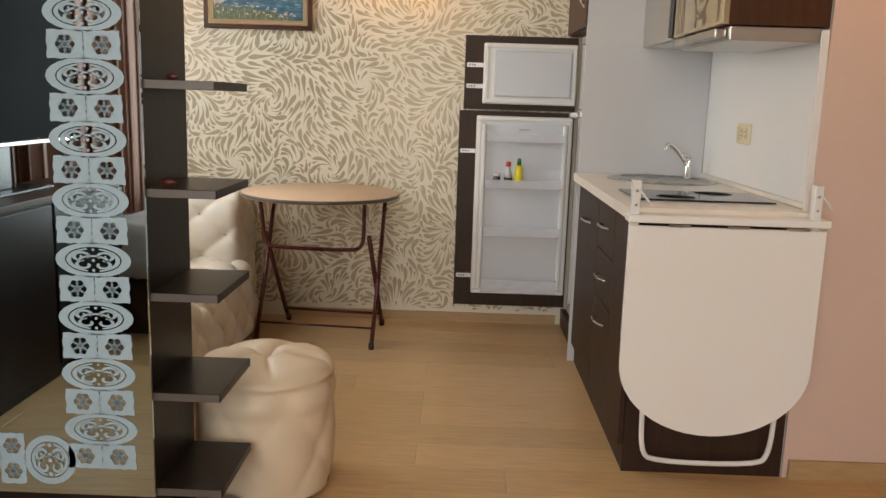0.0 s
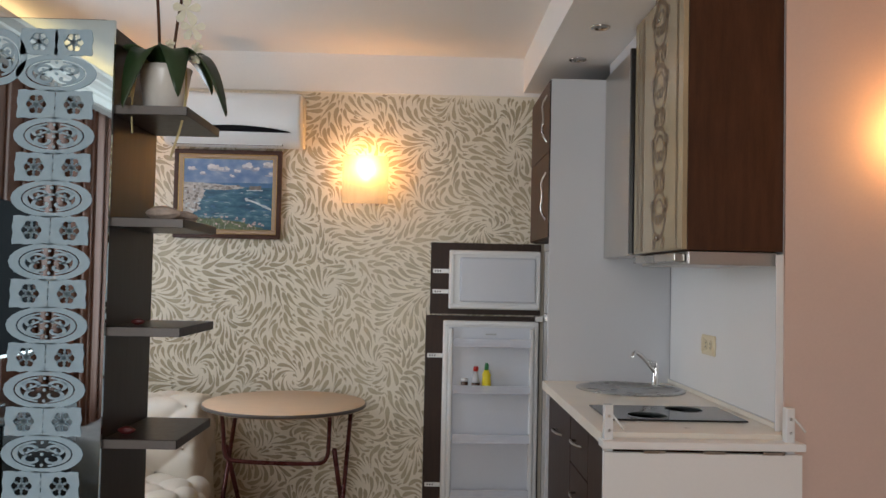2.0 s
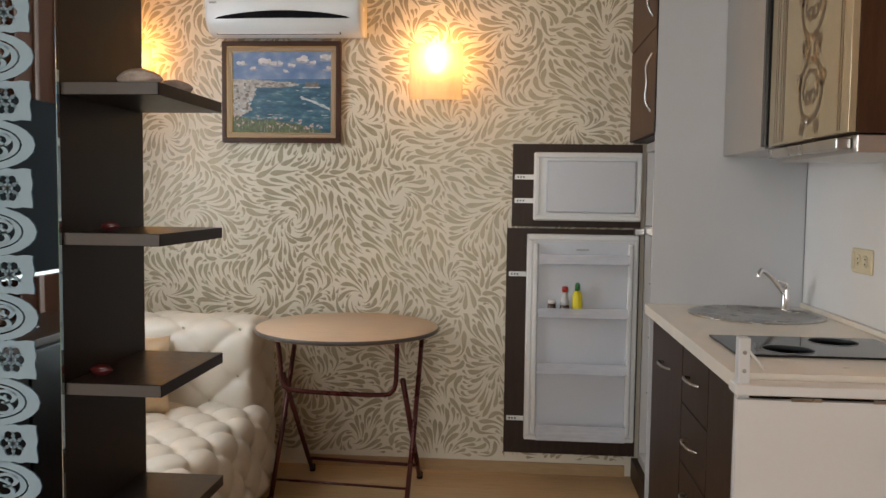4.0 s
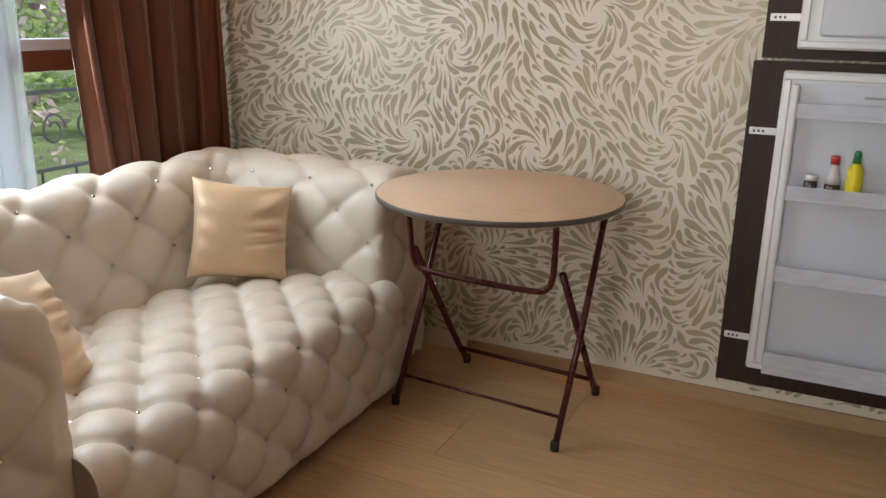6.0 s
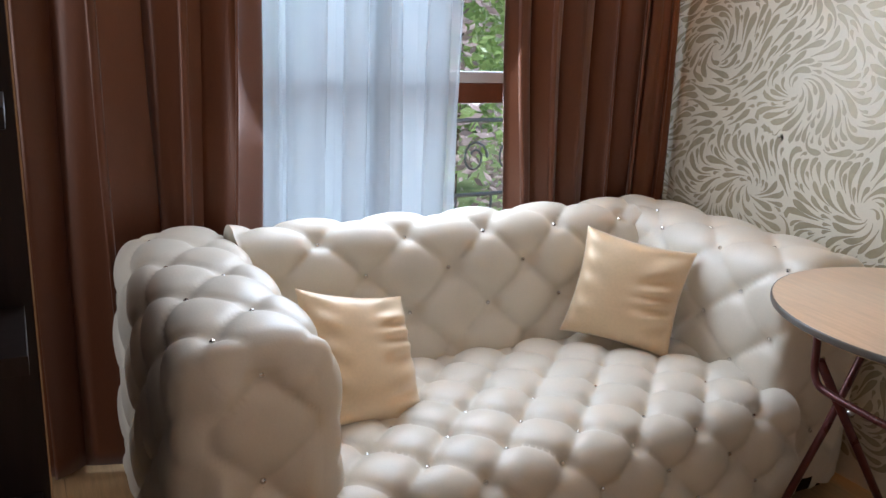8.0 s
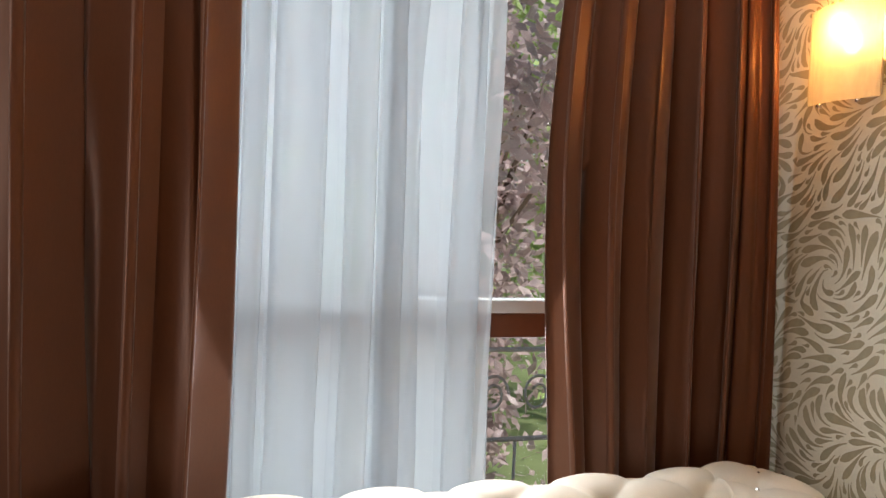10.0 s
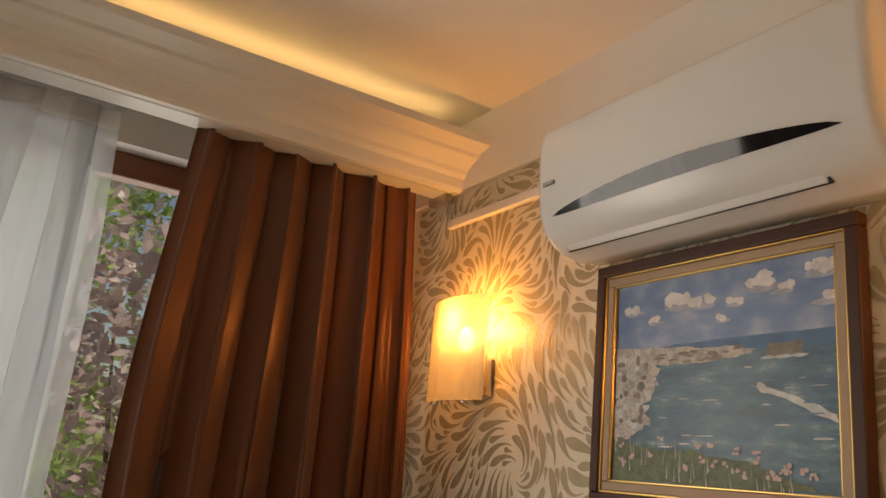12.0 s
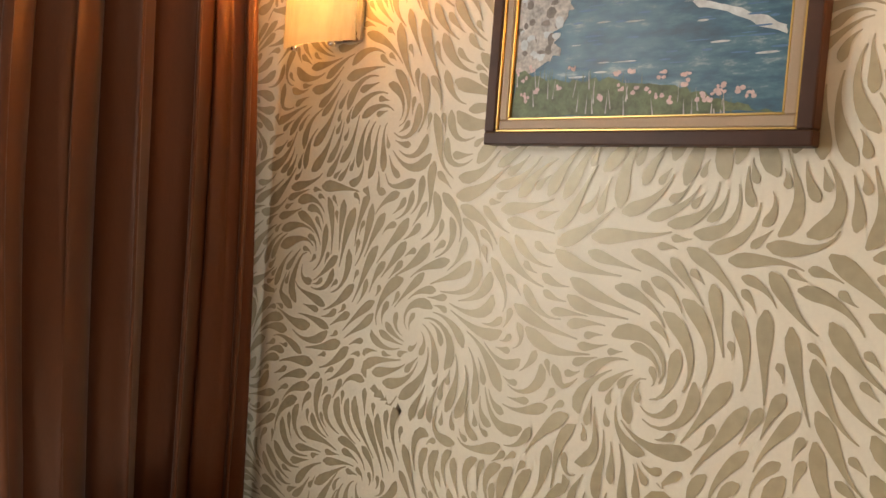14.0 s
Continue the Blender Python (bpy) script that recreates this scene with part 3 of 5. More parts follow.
def cushion(label, m, size=0.40, thick=0.13, seed=1):
    rng = random.Random(seed)
    n = 52
    verts, faces = [], []
    ph = [rng.uniform(0, 6) for _ in range(6)]
    for side in (1, -1):
        for j in range(n + 1):
            for i in range(n + 1):
                u, v = 2 * i / n - 1, 2 * j / n - 1
                pin = 1 - 0.09 * (1 - u * u) * v * v
                pin2 = 1 - 0.09 * (1 - v * v) * u * u
                x, y = u * pin2 * size / 2, v * pin * size / 2
                f = max(0.0, (1 - abs(u) ** 2.6) * (1 - abs(v) ** 2.6)) ** 0.55
                w = 0.013 * math.sin(19 * v + 4 * u + ph[0] + 2 * math.sin(5 * v + ph[2])) * math.exp(-((u + 0.62) / 0.34) ** 2) + 0.006 * math.sin(15 * v - 5 * u + ph[1]) * math.exp(-((u - 0.8) / 0.22) ** 2)
                w += 0.004 * math.sin(9 * u + ph[3]) * abs(v) ** 3
                verts.append((x, y, side * (thick / 2 * f + (w if f > 0.05 else 0) * f)))
    row, lay = n + 1, (n + 1) ** 2
    for s in (0, 1):
        for j in range(n):
            for i in range(n):
                q = (s * lay + j * row + i, s * lay + j * row + i + 1, s * lay + (j + 1) * row + i + 1, s * lay + (j + 1) * row + i)
                faces.append(q if s == 0 else q[::-1])
    ob = mesh_ob("cushion", verts, faces, M_SATIN, None, True)
    bm = bmesh.new()
    bm.from_mesh(ob.data)
    bmesh.ops.remove_doubles(bm, verts=bm.verts, dist=0.0005)
    bm.to_mesh(ob.data)
    bm.free()
    ob.matrix_world = m
    return tagged(ob, label, "cushion", "sofa cushions")


cushion("gold satin cushion leaning in the sofa's far corner", look((-1.65, 4.06, 0.585), (-0.90, 3.40, 0.90), 9), 0.365, 0.15, 2)
cushion("gold satin cushion leaning against the sofa's near arm", look((-1.56, 3.08, 0.54), (-0.95, 3.36, 0.97), 17), 0.375, 0.13, 5)


def pouf():
    p = thing("pouf", "round beige leather buttoned pouf on the floor", "pouf", at=(-0.612, 2.56, 0))
    n, verts, faces = 96, [], []
    rows = 60
    for j in range(rows + 1):
        v = j / rows
        for k in range(n):
            a = 2 * math.pi * k / n
            if v < 0.6:
                z = 0.02 + v / 0.6 * 0.38
                r = 0.215 + 0.012 * math.sin(math.pi * v / 0.6) + puff(a * 0.22, z, 0.22 * math.pi / 3, 0.36, 0.016) - 0.012
                if z > 0.30:
                    r += 0.010 * math.sin((z - 0.30) / 0.08 * math.pi)
            else:
                t = (v - 0.6) / 0.4
                r = 0.222 * math.cos(t * math.pi / 2) ** 0.8
                z = 0.40 + 0.07 * math.sin(t * math.pi / 2) ** 0.8
                dip = 0.045 * math.exp(-((r - 0.0) / 0.035) ** 2)
                crease = 0.034 * (abs(math.sin(a * 2.5)) ** 0.4 - 1) * math.exp(-((r - 0.11) / 0.09) ** 2)
                z += crease - dip
            verts.append((r * math.cos(a), r * math.sin(a), z))
    for j in range(rows):
        for k in range(n):
            faces.append((j * n + k, j * n + (k + 1) % n, (j + 1) * n + (k + 1) % n, (j + 1) * n + k))
    faces.append(tuple(range(n))[::-1])
    mesh_ob("padding", verts, faces, M_POUF, p, True)
    places = [(0, 0, 0.43)] + [(0.218 * math.cos(a), 0.218 * math.sin(a), 0.19) for a in [2 * math.pi * k / 6 for k in range(6)]]
    add_buttons(places, p)
    lathe("foot_ring", [(0.19, 0.0), (0.20, 0.005), (0.20, 0.022)], M_BLACK, p)


pouf()


# ---- folding table ----
def table():
    cx, cy, zt, r = -0.718, 4.255, 0.797, 0.412
    t = thing("folding_table", "round pale wood folding table on burgundy tube legs", "table", at=(cx, cy, 0))
    prof = [(0.0, zt - 0.022), (r - 0.004, zt - 0.022), (r, zt - 0.018), (r, zt - 0.004), (r - 0.004, zt), (0.001, zt)]
    lathe("tabletop", prof[1:], M_TABLE, t, 72)
    lathe("edge_band", [(r + 0.0005, zt - 0.019), (r + 0.002, zt - 0.016), (r + 0.002, zt - 0.005), (r + 0.0005, zt - 0.002)], M_EDGE, t, 72, label="dark plastic edge band")
    t.rotation_euler = (0, 0, radians(-5))
    xa, xb = -0.31, 0.31
    zu = zt - 0.024
    # outer leg frame: feet in front, top behind; inner frame the other way
    for x, name in ((xa, "leg"), (xb, "leg")):
        tube(name, [(x, -0.155, 0.01), (x * 1.0, 0.02, 0.35), (x * 1.0, 0.20, zu)], 0.0115, M_TUBE, t)
        lathe("rubber_foot", [(0.013, 0), (0.015, 0.004), (0.015, 0.03), (0.013, 0.034)], M_RUBBER, t, 14, (x, -0.155, 0))
    for x in (xa + 0.04, xb - 0.03):
        tube("leg", [(x, 0.31, 0.01), (x, 0.24, 0.10), (x, -0.10, zu - 0.19)], 0.0125, M_TUBE, t)
        lathe("rubber_foot", [(0.013, 0), (0.015, 0.004), (0.015, 0.03), (0.013, 0.034)], M_RUBBER, t, 14, (x, 0.31, 0))
    tube("stretcher", [(xa + 0.04, 0.25, 0.085), (xb - 0.03, 0.25, 0.085)], 0.009, M_TUBE, t)
    tube("stretcher", [(xa, -0.112, 0.10), (xb, -0.112, 0.10)], 0.006, M_TUBE, t)
    # bent upper frame hanging from the top
    y = -0.11
    tube("bent_frame", [(xa + 0.02, y - 0.02, zu), (xa + 0.03, y, zu - 0.12), (xa + 0.035, y, zu - 0.25), (xa + 0.11, y, zu - 0.265), (xb - 0.14, y, zu - 0.265), (xb - 0.06, y, zu - 0.25), (xb - 0.055, y, zu - 0.12), (xb - 0.05, y - 0.02, zu)], 0.0105, M_TUBE, t, 10, False, 3)
    for x in (xa * 0.9, xb * 0.9):
        lathe("rivet", [(0.006, -0.012), (0.009, -0.010), (0.009, 0.010), (0.006, 0.012)], M_STEEL, t, 10, (x, 0.065, 0.40), axis="x")


table()


# ---- wardrobe with mirror door and end shelves ----
WY, WX = 1.97, -0.77


def lace(x_right, z0, z1, x_left, parent):
    """Frosted lace border etched on the mirror: roundels with scrolls alternating with flower squares."""
    y = WY - 0.0015
    bits = []

    def ring(cx, cz, r, w, a0=0.0, a1=2 * math.pi, sx=1.0, n=22, spiral=0.0):
        v, f = [], []
        for i in range(n + 1):
            a = a0 + (a1 - a0) * i / n
            rr = r * (1 - spiral * i / n)
            ww = w * (0.6 + 0.4 * math.sin(math.pi * i / n)) if a1 - a0 < 6.2 else w
            for q in (rr - ww / 2, rr + ww / 2):
                v.append((cx + sx * q * math.cos(a), y, cz + q * math.sin(a)))
        f = [(2 * i, 2 * i + 1, 2 * i + 3, 2 * i + 2) for i in range(n)]
        bits.append((v, f))

    def disc(cx, cz, r, n=10):
        bits.append(([(cx + r * math.cos(2 * math.pi * i / n), y, cz + r * math.sin(2 * math.pi * i / n)) for i in range(n)], [tuple(range(n))]))

    def roundel(cx, cz, w, h, lying=False):
        sx = w / h
        if lying:
            sx = 1.0
        r = h / 2
        ring(cx, cz, r * 0.92, r * 0.26, sx=sx)
        ring(cx, cz - r * 0.10, r * 0.34, r * 0.10, 0.1, math.pi - 0.1, sx=sx * 1.25)
        for s in (1, -1):
            ring(cx, cz, r * 0.68, r * 0.13, math.pi / 2 - s * 0.25, math.pi / 2 - s * 2.9, sx=sx)
            ring(cx + s * r * 0.30 * sx, cz + r * 0.22, r * 0.30, r * 0.13, math.pi * (1.5), math.pi * (1.5 + s * 1.7), sx=sx * 0.9, spiral=0.45)
            ring(cx + s * r * 0.26 * sx, cz - r * 0.30, r * 0.26, r * 0.12, math.pi * 0.5, math.pi * (0.5 - s * 1.7), sx=sx * 0.9, spiral=0.45)
            disc(cx + s * r * 0.34 * sx, cz + r * 0.22, r * 0.07)
        disc(cx, cz + r * 0.62, r * 0.08), disc(cx, cz - r * 0.02, r * 0.09), disc(cx, cz - r * 0.62, r * 0.09)

    def flower(cx, cz, w, h):
        """A square with a six-petal flower left clear."""
        n = 48
        v, f = [], []
        for i in range(n + 1):
            a = 2 * math.pi * i / n
            c, s = math.cos(a), math.sin(a)
            inner = min(w, h) * (0.26 + 0.10 * abs(math.cos(3 * a)))
            k = 1 / max(abs(c) / (w / 2), abs(s) / (h / 2))
            k *= 1 + 0.03 * math.sin(9 * a)
            v += [(cx + inner * c, y, cz + inner * s), (cx + k * c, y, cz + k * s)]
            if i < n:
                f.append((2 * i, 2 * i + 1, 2 * i + 3, 2 * i + 2))
        bits.append((v, f))
        disc(cx, cz, min(w, h) * 0.14)
        for q in range(6):
            a = math.pi / 6 + q * math.pi / 3
            c, s, e, t = math.cos(a), math.sin(a), min(w, h) * 0.34, min(w, h) * 0.022
            bits.append(([(cx - t * s, y, cz + t * c), (cx + t * s, y, cz - t * c), (cx + e * c + t * s, y, cz + e * s - t * c), (cx + e * c - t * s, y, cz + e * s + t * c)], [(0, 1, 2, 3)]))
        for k in range(6):
            a = math.pi / 6 + k * math.pi / 3
            ring(cx + 0.2 * min(w, h) * math.cos(a), cz + 0.2 * min(w, h) * math.sin(a), min(w, h) * 0.035, min(w, h) * 0.03, n=8)

    w = 0.176
    cx = x_right - w / 2
    step_r, step_f = 0.086, 0.063
    z, k = z1 - 0.01, 0
    flower(cx + w * 0.22, z - step_f / 2, w * 0.5, step_f), flower(cx - w * 0.24, z - step_f / 2, w * 0.5, step_f)
    z -= step_f
    while z - step_r > z0:
        roundel(cx, z - step_r / 2, w * 1.03, step_r * 0.98)
        z -= step_r
        if z - step_f > z0:
            flower(cx - w * 0.25, z - step_f / 2, w * 0.50, step_f * 1.06)
            flower(cx + w * 0.25, z - step_f / 2, w * 0.50, step_f * 1.06)
        z -= step_f
    for zc in (z0 + 0.06, z1 - 0.08):
        x = cx - w / 2 - 0.05
        while x > x_left:
            roundel(x, zc, 0.13, 0.13, True)
            x -= 0.098
            for dz in (-0.035, 0.035):
                flower(x, zc + dz, 0.066, 0.07)
            x -= 0.098
    verts, faces = [], []
    for v, f in bits:
        b = len(verts)
        verts += v
        faces += [tuple(i + b for i in q) for q in f]
    ob = mesh_ob("lace_etching", verts, faces, M_FROST, parent, False, "pale blue frosted lace etching")
    return ob


def wardrobe():
    w = thing("wardrobe", "dark wenge wardrobe with an etched mirror door and end shelves", "wardrobe", at=(0, 0, 0))
    xl = -1.72
    box("body", xl, WY + 0.012, 0, WX - 0.022, 2.30, 2.05, M_DARK, w, 0.002)
    box("side_panel", WX - 0.02, WY + 0.014, 0, WX, 2.305, 2.02, M_DARK, w, 0.001, "black-brown side panel with a pale edge")
    box("edge_strip", WX - 0.019, 2.3055, 0.0, WX - 0.001, 2.3075, 2.02, M_BASE, w, 0, "pale edge banding")
    door = box("mirror_door", xl, WY, 0.24, WX + 0.004, WY + 0.010, 2.045, M_MIRROR, w, 0.001, "mirror glass door")
    lace(WX - 0.042, 0.275, 2.03, xl, door)
    for z in (0.235, 0.50, 0.765, 1.03, 1.295, 1.555, 1.825):
        box("shelf", WX + 0.001, WY + 0.02, z, -0.595, 2.295, z + 0.022, M_DARK, w, 0.001)
        box("shelf_edge", WX + 0.001, WY + 0.0185, z + 0.001, -0.597, WY + 0.0197, z + 0.021, M_EDGE, w, 0)
    box("base_board", WX + 0.001, WY + 0.06, 0.0, -0.64, 2.28, 0.08, M_DARK, w, 0.001)
    return w


wardrobe()


def orchid():
    cx, cy, z = -0.685, 2.10, 1.848
    p = thing("potted_orchid", "cream orchid in a white pot on the top shelf", "plant", at=(cx, cy, z))
    lathe("pot", [(0.045, 0), (0.05, 0.004), (0.062, 0.10), (0.066, 0.115), (0.060, 0.115), (0.055, 0.10)], M_POT, p, 28)
    lathe("soil", [(0.054, 0.09), (0.054, 0.1), (0.001, 0.105)], M_BARK, p, 20)
    for ang, ln, droop in ((200, 0.15, 0.10), (-20, 0.16, 0.12), (250, 0.13, 0.12), (60, 0.14, 0.06), (-60, 0.12, 0.10)):
        a = radians(ang)
        verts, faces = [], []
        for i in range(13):
            t = i / 12
            r = 0.02 + ln * t
            h = 0.105 + 0.09 * math.sin(t * 2.2) - droop * t * t * 1.6
            w = 0.036 * math.sin(math.pi * (0.12 + 0.86 * t)) ** 0.7
            for s in (-1, 0, 1):
                verts.append((r * math.cos(a) - s * w * math.sin(a), r * math.sin(a) + s * w * math.cos(a), h + 0.010 * abs(s)))
        for i in range(12):
            for s in (0, 1):
                faces.append((i * 3 + s, i * 3 + s + 1, i * 3 + s + 4, i * 3 + s + 3))
        ob = mesh_ob("leaf", verts, faces, M_ORCHID, p, True)
        ob.modifiers.new("thickness", "SOLIDIFY").thickness = 0.003
    rng = random.Random(4)
    for k in range(6):
        a = rng.uniform(-2.6, -0.4)
        x0, y0 = 0.06 * math.cos(a), 0.06 * math.sin(a)
        ln = rng.uniform(0.05, 0.24)
        tube("air_root", [(x0 * 0.6, y0 * 0.6, 0.11), (x0 * 1.3, y0 * 1.3, 0.13), (x0 * 1.5 - 0.01, y0 * 1.5, 0.09 - ln * 0.5), (x0 * 1.3 - 0.04 * rng.random(), y0 * 1.5, 0.09 - ln)], 0.0022, M_ROOT, p, 6, False, 2)
    for dx, lean in ((-0.015, -0.02), (0.012, 0.05)):
        pts = [(dx, 0, 0.10), (dx + lean * 0.3, 0, 0.25), (dx + lean, -0.02, 0.42), (dx + lean * 2.4, -0.05, 0.50)]
        tube("stem", pts, 0.004, M_WALNUT, p, 7, False, 2)
    for x, y, h, s in ((0.055, -0.03, 0.26, 0.034), (0.075, -0.04, 0.21, 0.03), (0.04, -0.02, 0.33, 0.036), (0.09, -0.05, 0.16, 0.014), (0.085, -0.04, 0.135, 0.013), (0.02, -0.04, 0.17, 0.012)):
        verts, faces = [(x, y - 0.004, h)], []
        for k in range(5):
            a = 2 * math.pi * k / 5 + 0.3
            b = len(verts)
            for da, rr in ((-0.5, 0.55), (-0.35, 0.95), (0, 1.1), (0.35, 0.95), (0.5, 0.55)):
                verts.append((x + s * rr * math.cos(a + da), y + 0.006 * rr, h + s * rr * math.sin(a + da)))
            faces.append((0, b, b + 1, b + 2, b + 3, b + 4))
        ob = mesh_ob("flower" if s > 0.02 else "bud", verts, faces, M_PETAL, p)
        ob.modifiers.new("thickness", "SOLIDIFY").thickness = 0.002 if s > 0.02 else 0.012


orchid()


def seashell(at, s, material, name, label):
    verts, faces, n, m = [], [], 26, 14
    for j in range(m + 1):
        v = j / m
        for i in range(n):
            a = 2 * math.pi * i / n
            r = math.sin(math.pi * v) ** 0.7 * (1 + 0.12 * math.sin(7 * a + 4 * v) + 0.10 * math.sin(3 * a))
            verts.append((at[0] + s * 1.5 * (v - 0.5) * 2, at[1] + s * r * 0.7 * math.cos(a), at[2] + s * 0.62 + s * 0.62 * r * math.sin(a)))
    for j in range(m):
        for i in range(n):
            faces.append((j * n + i, j * n + (i + 1) % n, (j + 1) * n + (i + 1) % n, (j + 1) * n + i))
    return tagged(mesh_ob(name, verts, faces, material, None, True), label, "ornament")


seashell((-0.68, 2.10, 1.579), 0.030, M_SHELL, "seashell", "rough pinkish seashell lying on a dark shelf")
seashell((-0.66, 2.21, 1.579), 0.026, M_SHELL, "seashell", "small grey seashell lying on a dark shelf")
seashell((-0.72, 2.06, 1.319), 0.012, M_DARKRED, "trinket", "dark red trinket lying in the shelf's shade")
seashell((-0.735, 2.05, 1.054), 0.015, M_DARKRED, "trinket", "dark red trinket standing in the shelf's shade")


# ---- kitchen ----
def handle(parent, pts, r=0.005):
    return tube("handle", pts, r, M_STEEL, parent, 8, False, 2, "curved steel handle")


def base_cabinets():
    x0, x1 = 0.60, KX - 0.004
    u = thing("base_cabinet", "dark wenge kitchen base unit with drawers", "cabinet", "kitchen base units", (0, 0, 0))
    box("body", x0 + 0.020, PINKY + 0.002, 0.0, x1, 3.42, 0.92, M_WENGE, u, 0.001)
    zs = [(0.10, 0.50), (0.505, 0.70), (0.705, 0.915)]
    d = box("door", x0, PINKY + 0.004, 0.10, x0 + 0.018, 3.055, 0.915, M_WENGE, u, 0.002)
    for a, b in zs[1:]:
        f = box("drawer_front", x0, 3.06, a, x0 + 0.018, 3.415, b, M_WENGE, u, 0.002)
        c = (a + b) / 2
        handle(f, [(x0, 3.17, c), (x0 - 0.03, 3.18, c + 0.006), (x0 - 0.03, 3.29, c + 0.006), (x0, 3.30, c)])
    f = box("drawer_front", x0, 3.06, 0.10, x0 + 0.018, 3.415, 0.50, M_WENGE, u, 0.002)
    handle(f, [(x0, 3.17, 0.42), (x0 - 0.03, 3.18, 0.426), (x0 - 0.03, 3.29, 0.426), (x0, 3.30, 0.42)])
    v = thing("base_cabinet", "dark wenge kitchen base unit under the sink", "cabinet", "kitchen base units", (0, 0, 0))
    box("body", x0 + 0.020, 3.424, 0.0, x1, 3.994, 0.92, M_WENGE, v, 0.001)
    f = box("door", x0, 3.425, 0.10, x0 + 0.018, 3.99, 0.915, M_WENGE, v, 0.002)
    handle(f, [(x0, 3.62, 0.77), (x0 - 0.03, 3.63, 0.776), (x0 - 0.03, 3.74, 0.776), (x0, 3.75, 0.77)])
    # worktop with a round hole for the sink
    w = thing("worktop", "cream laminate kitchen worktop with rounded front edge", "worktop", at=(0, 0, 0))
    bm = bmesh.new()
    cx, cy, r = 0.93, 3.745, 0.215
    rect = [(0.565, PINKY - 0.06), (KX - 0.002, PINKY - 0.06), (KX - 0.002, 3.998), (0.565, 3.998)]
    n = 48
    verts, faces = [], []
    for z in (COUNTER - 0.038, COUNTER):
        for k in range(n):
            a = 2 * math.pi * k / n
            verts.append((cx + r * math.cos(a), cy + r * math.sin(a), z))
        for k in range(n):
            a = 2 * math.pi * k / n
            c, s = math.cos(a), math.sin(a)
            kx = ((rect[1][0] - cx) if c > 0 else (cx - rect[0][0])) / max(abs(c), 1e-6)
            ky = ((rect[2][1] - cy) if s > 0 else (cy - rect[0][1])) / max(abs(s), 1e-6)
            q = min(kx, ky)
            verts.append((cx + q * c, cy + q * s, z))
    bm.free()
    # corner points snapped to the rectangle
    for lay in (0, 2 * n):
        for px, py in rect:
            best = min(range(n), key=lambda k: (verts[lay + n + k][0] - px) ** 2 + (verts[lay + n + k][1] - py) ** 2)
            verts[lay + n + best] = (px, py, verts[lay][2])
    for k in range(n):
        j = (k + 1) % n
        faces += [(k, n + k, n + j, j)[::-1], (2 * n + k, 3 * n + k, 3 * n + j, 2 * n + j), (n + k, 3 * n + k, 3 * n + j, n + j)[::-1], (k, 2 * n + k, 2 * n + j, j)]
    mesh_ob("slab", verts, faces, M_TOP, w)
    box("upstand", KX - 0.014, PINKY + 0.004, COUNTER + 0.001, KX - 0.004, 3.996, COUNTER + 0.02, M_TOP, w, 0.003)
    k = thing("kitchen_sink", "round stainless steel sink set in the worktop", "sink", at=(cx, cy, COUNTER))
    lathe("bowl", [(0.245, 0.001), (0.245, 0.004), (0.235, 0.006), (0.212, 0.003), (0.205, -0.02), (0.19, -0.12), (0.15, -0.15), (0.03, -0.155), (0.028, -0.16)], M_STEEL, k, 56)
    t = thing("kitchen_tap", "chrome single lever kitchen tap by the sink", "tap", at=(1.09, 3.90, COUNTER))
    t.scale = (0.8, 0.8, 0.78)
    lathe("body", [(0.026, 0.0), (0.026, 0.006), (0.021, 0.012), (0.021, 0.10), (0.019, 0.115), (0.012, 0.12)], M_CHROME, t, 24)
    tube("spout", [(0, 0, 0.07), (-0.05, -0.03, 0.13), (-0.11, -0.065, 0.19), (-0.15, -0.09, 0.21), (-0.162, -0.098, 0.19), (-0.163, -0.099, 0.175)], 0.0115, M_CHROME, t, 12, False, 2)
    tube("lever", [(0, 0, 0.118), (0.01, 0.005, 0.135), (-0.05, -0.03, 0.15)], 0.007, M_CHROME, t, 10, False, 1)
    h = thing("hob", "black glass two-ring hob set into the worktop", "hob", at=(0, 0, 0))
    box("glass", 0.635, 2.90, COUNTER + 0.001, 1.135, 3.22, COUNTER + 0.007, M_HOB, h, 0.002)
    for y in (2.98, 3.13):
        lathe("ring", [(0.07, 0), (0.07, 0.0012), (0.068, 0.0012), (0.068, 0)], M_LABEL, h, 40, (0.80 if y < 3 else 0.98, y + 0.01, COUNTER + 0.0072))


base_cabinets()


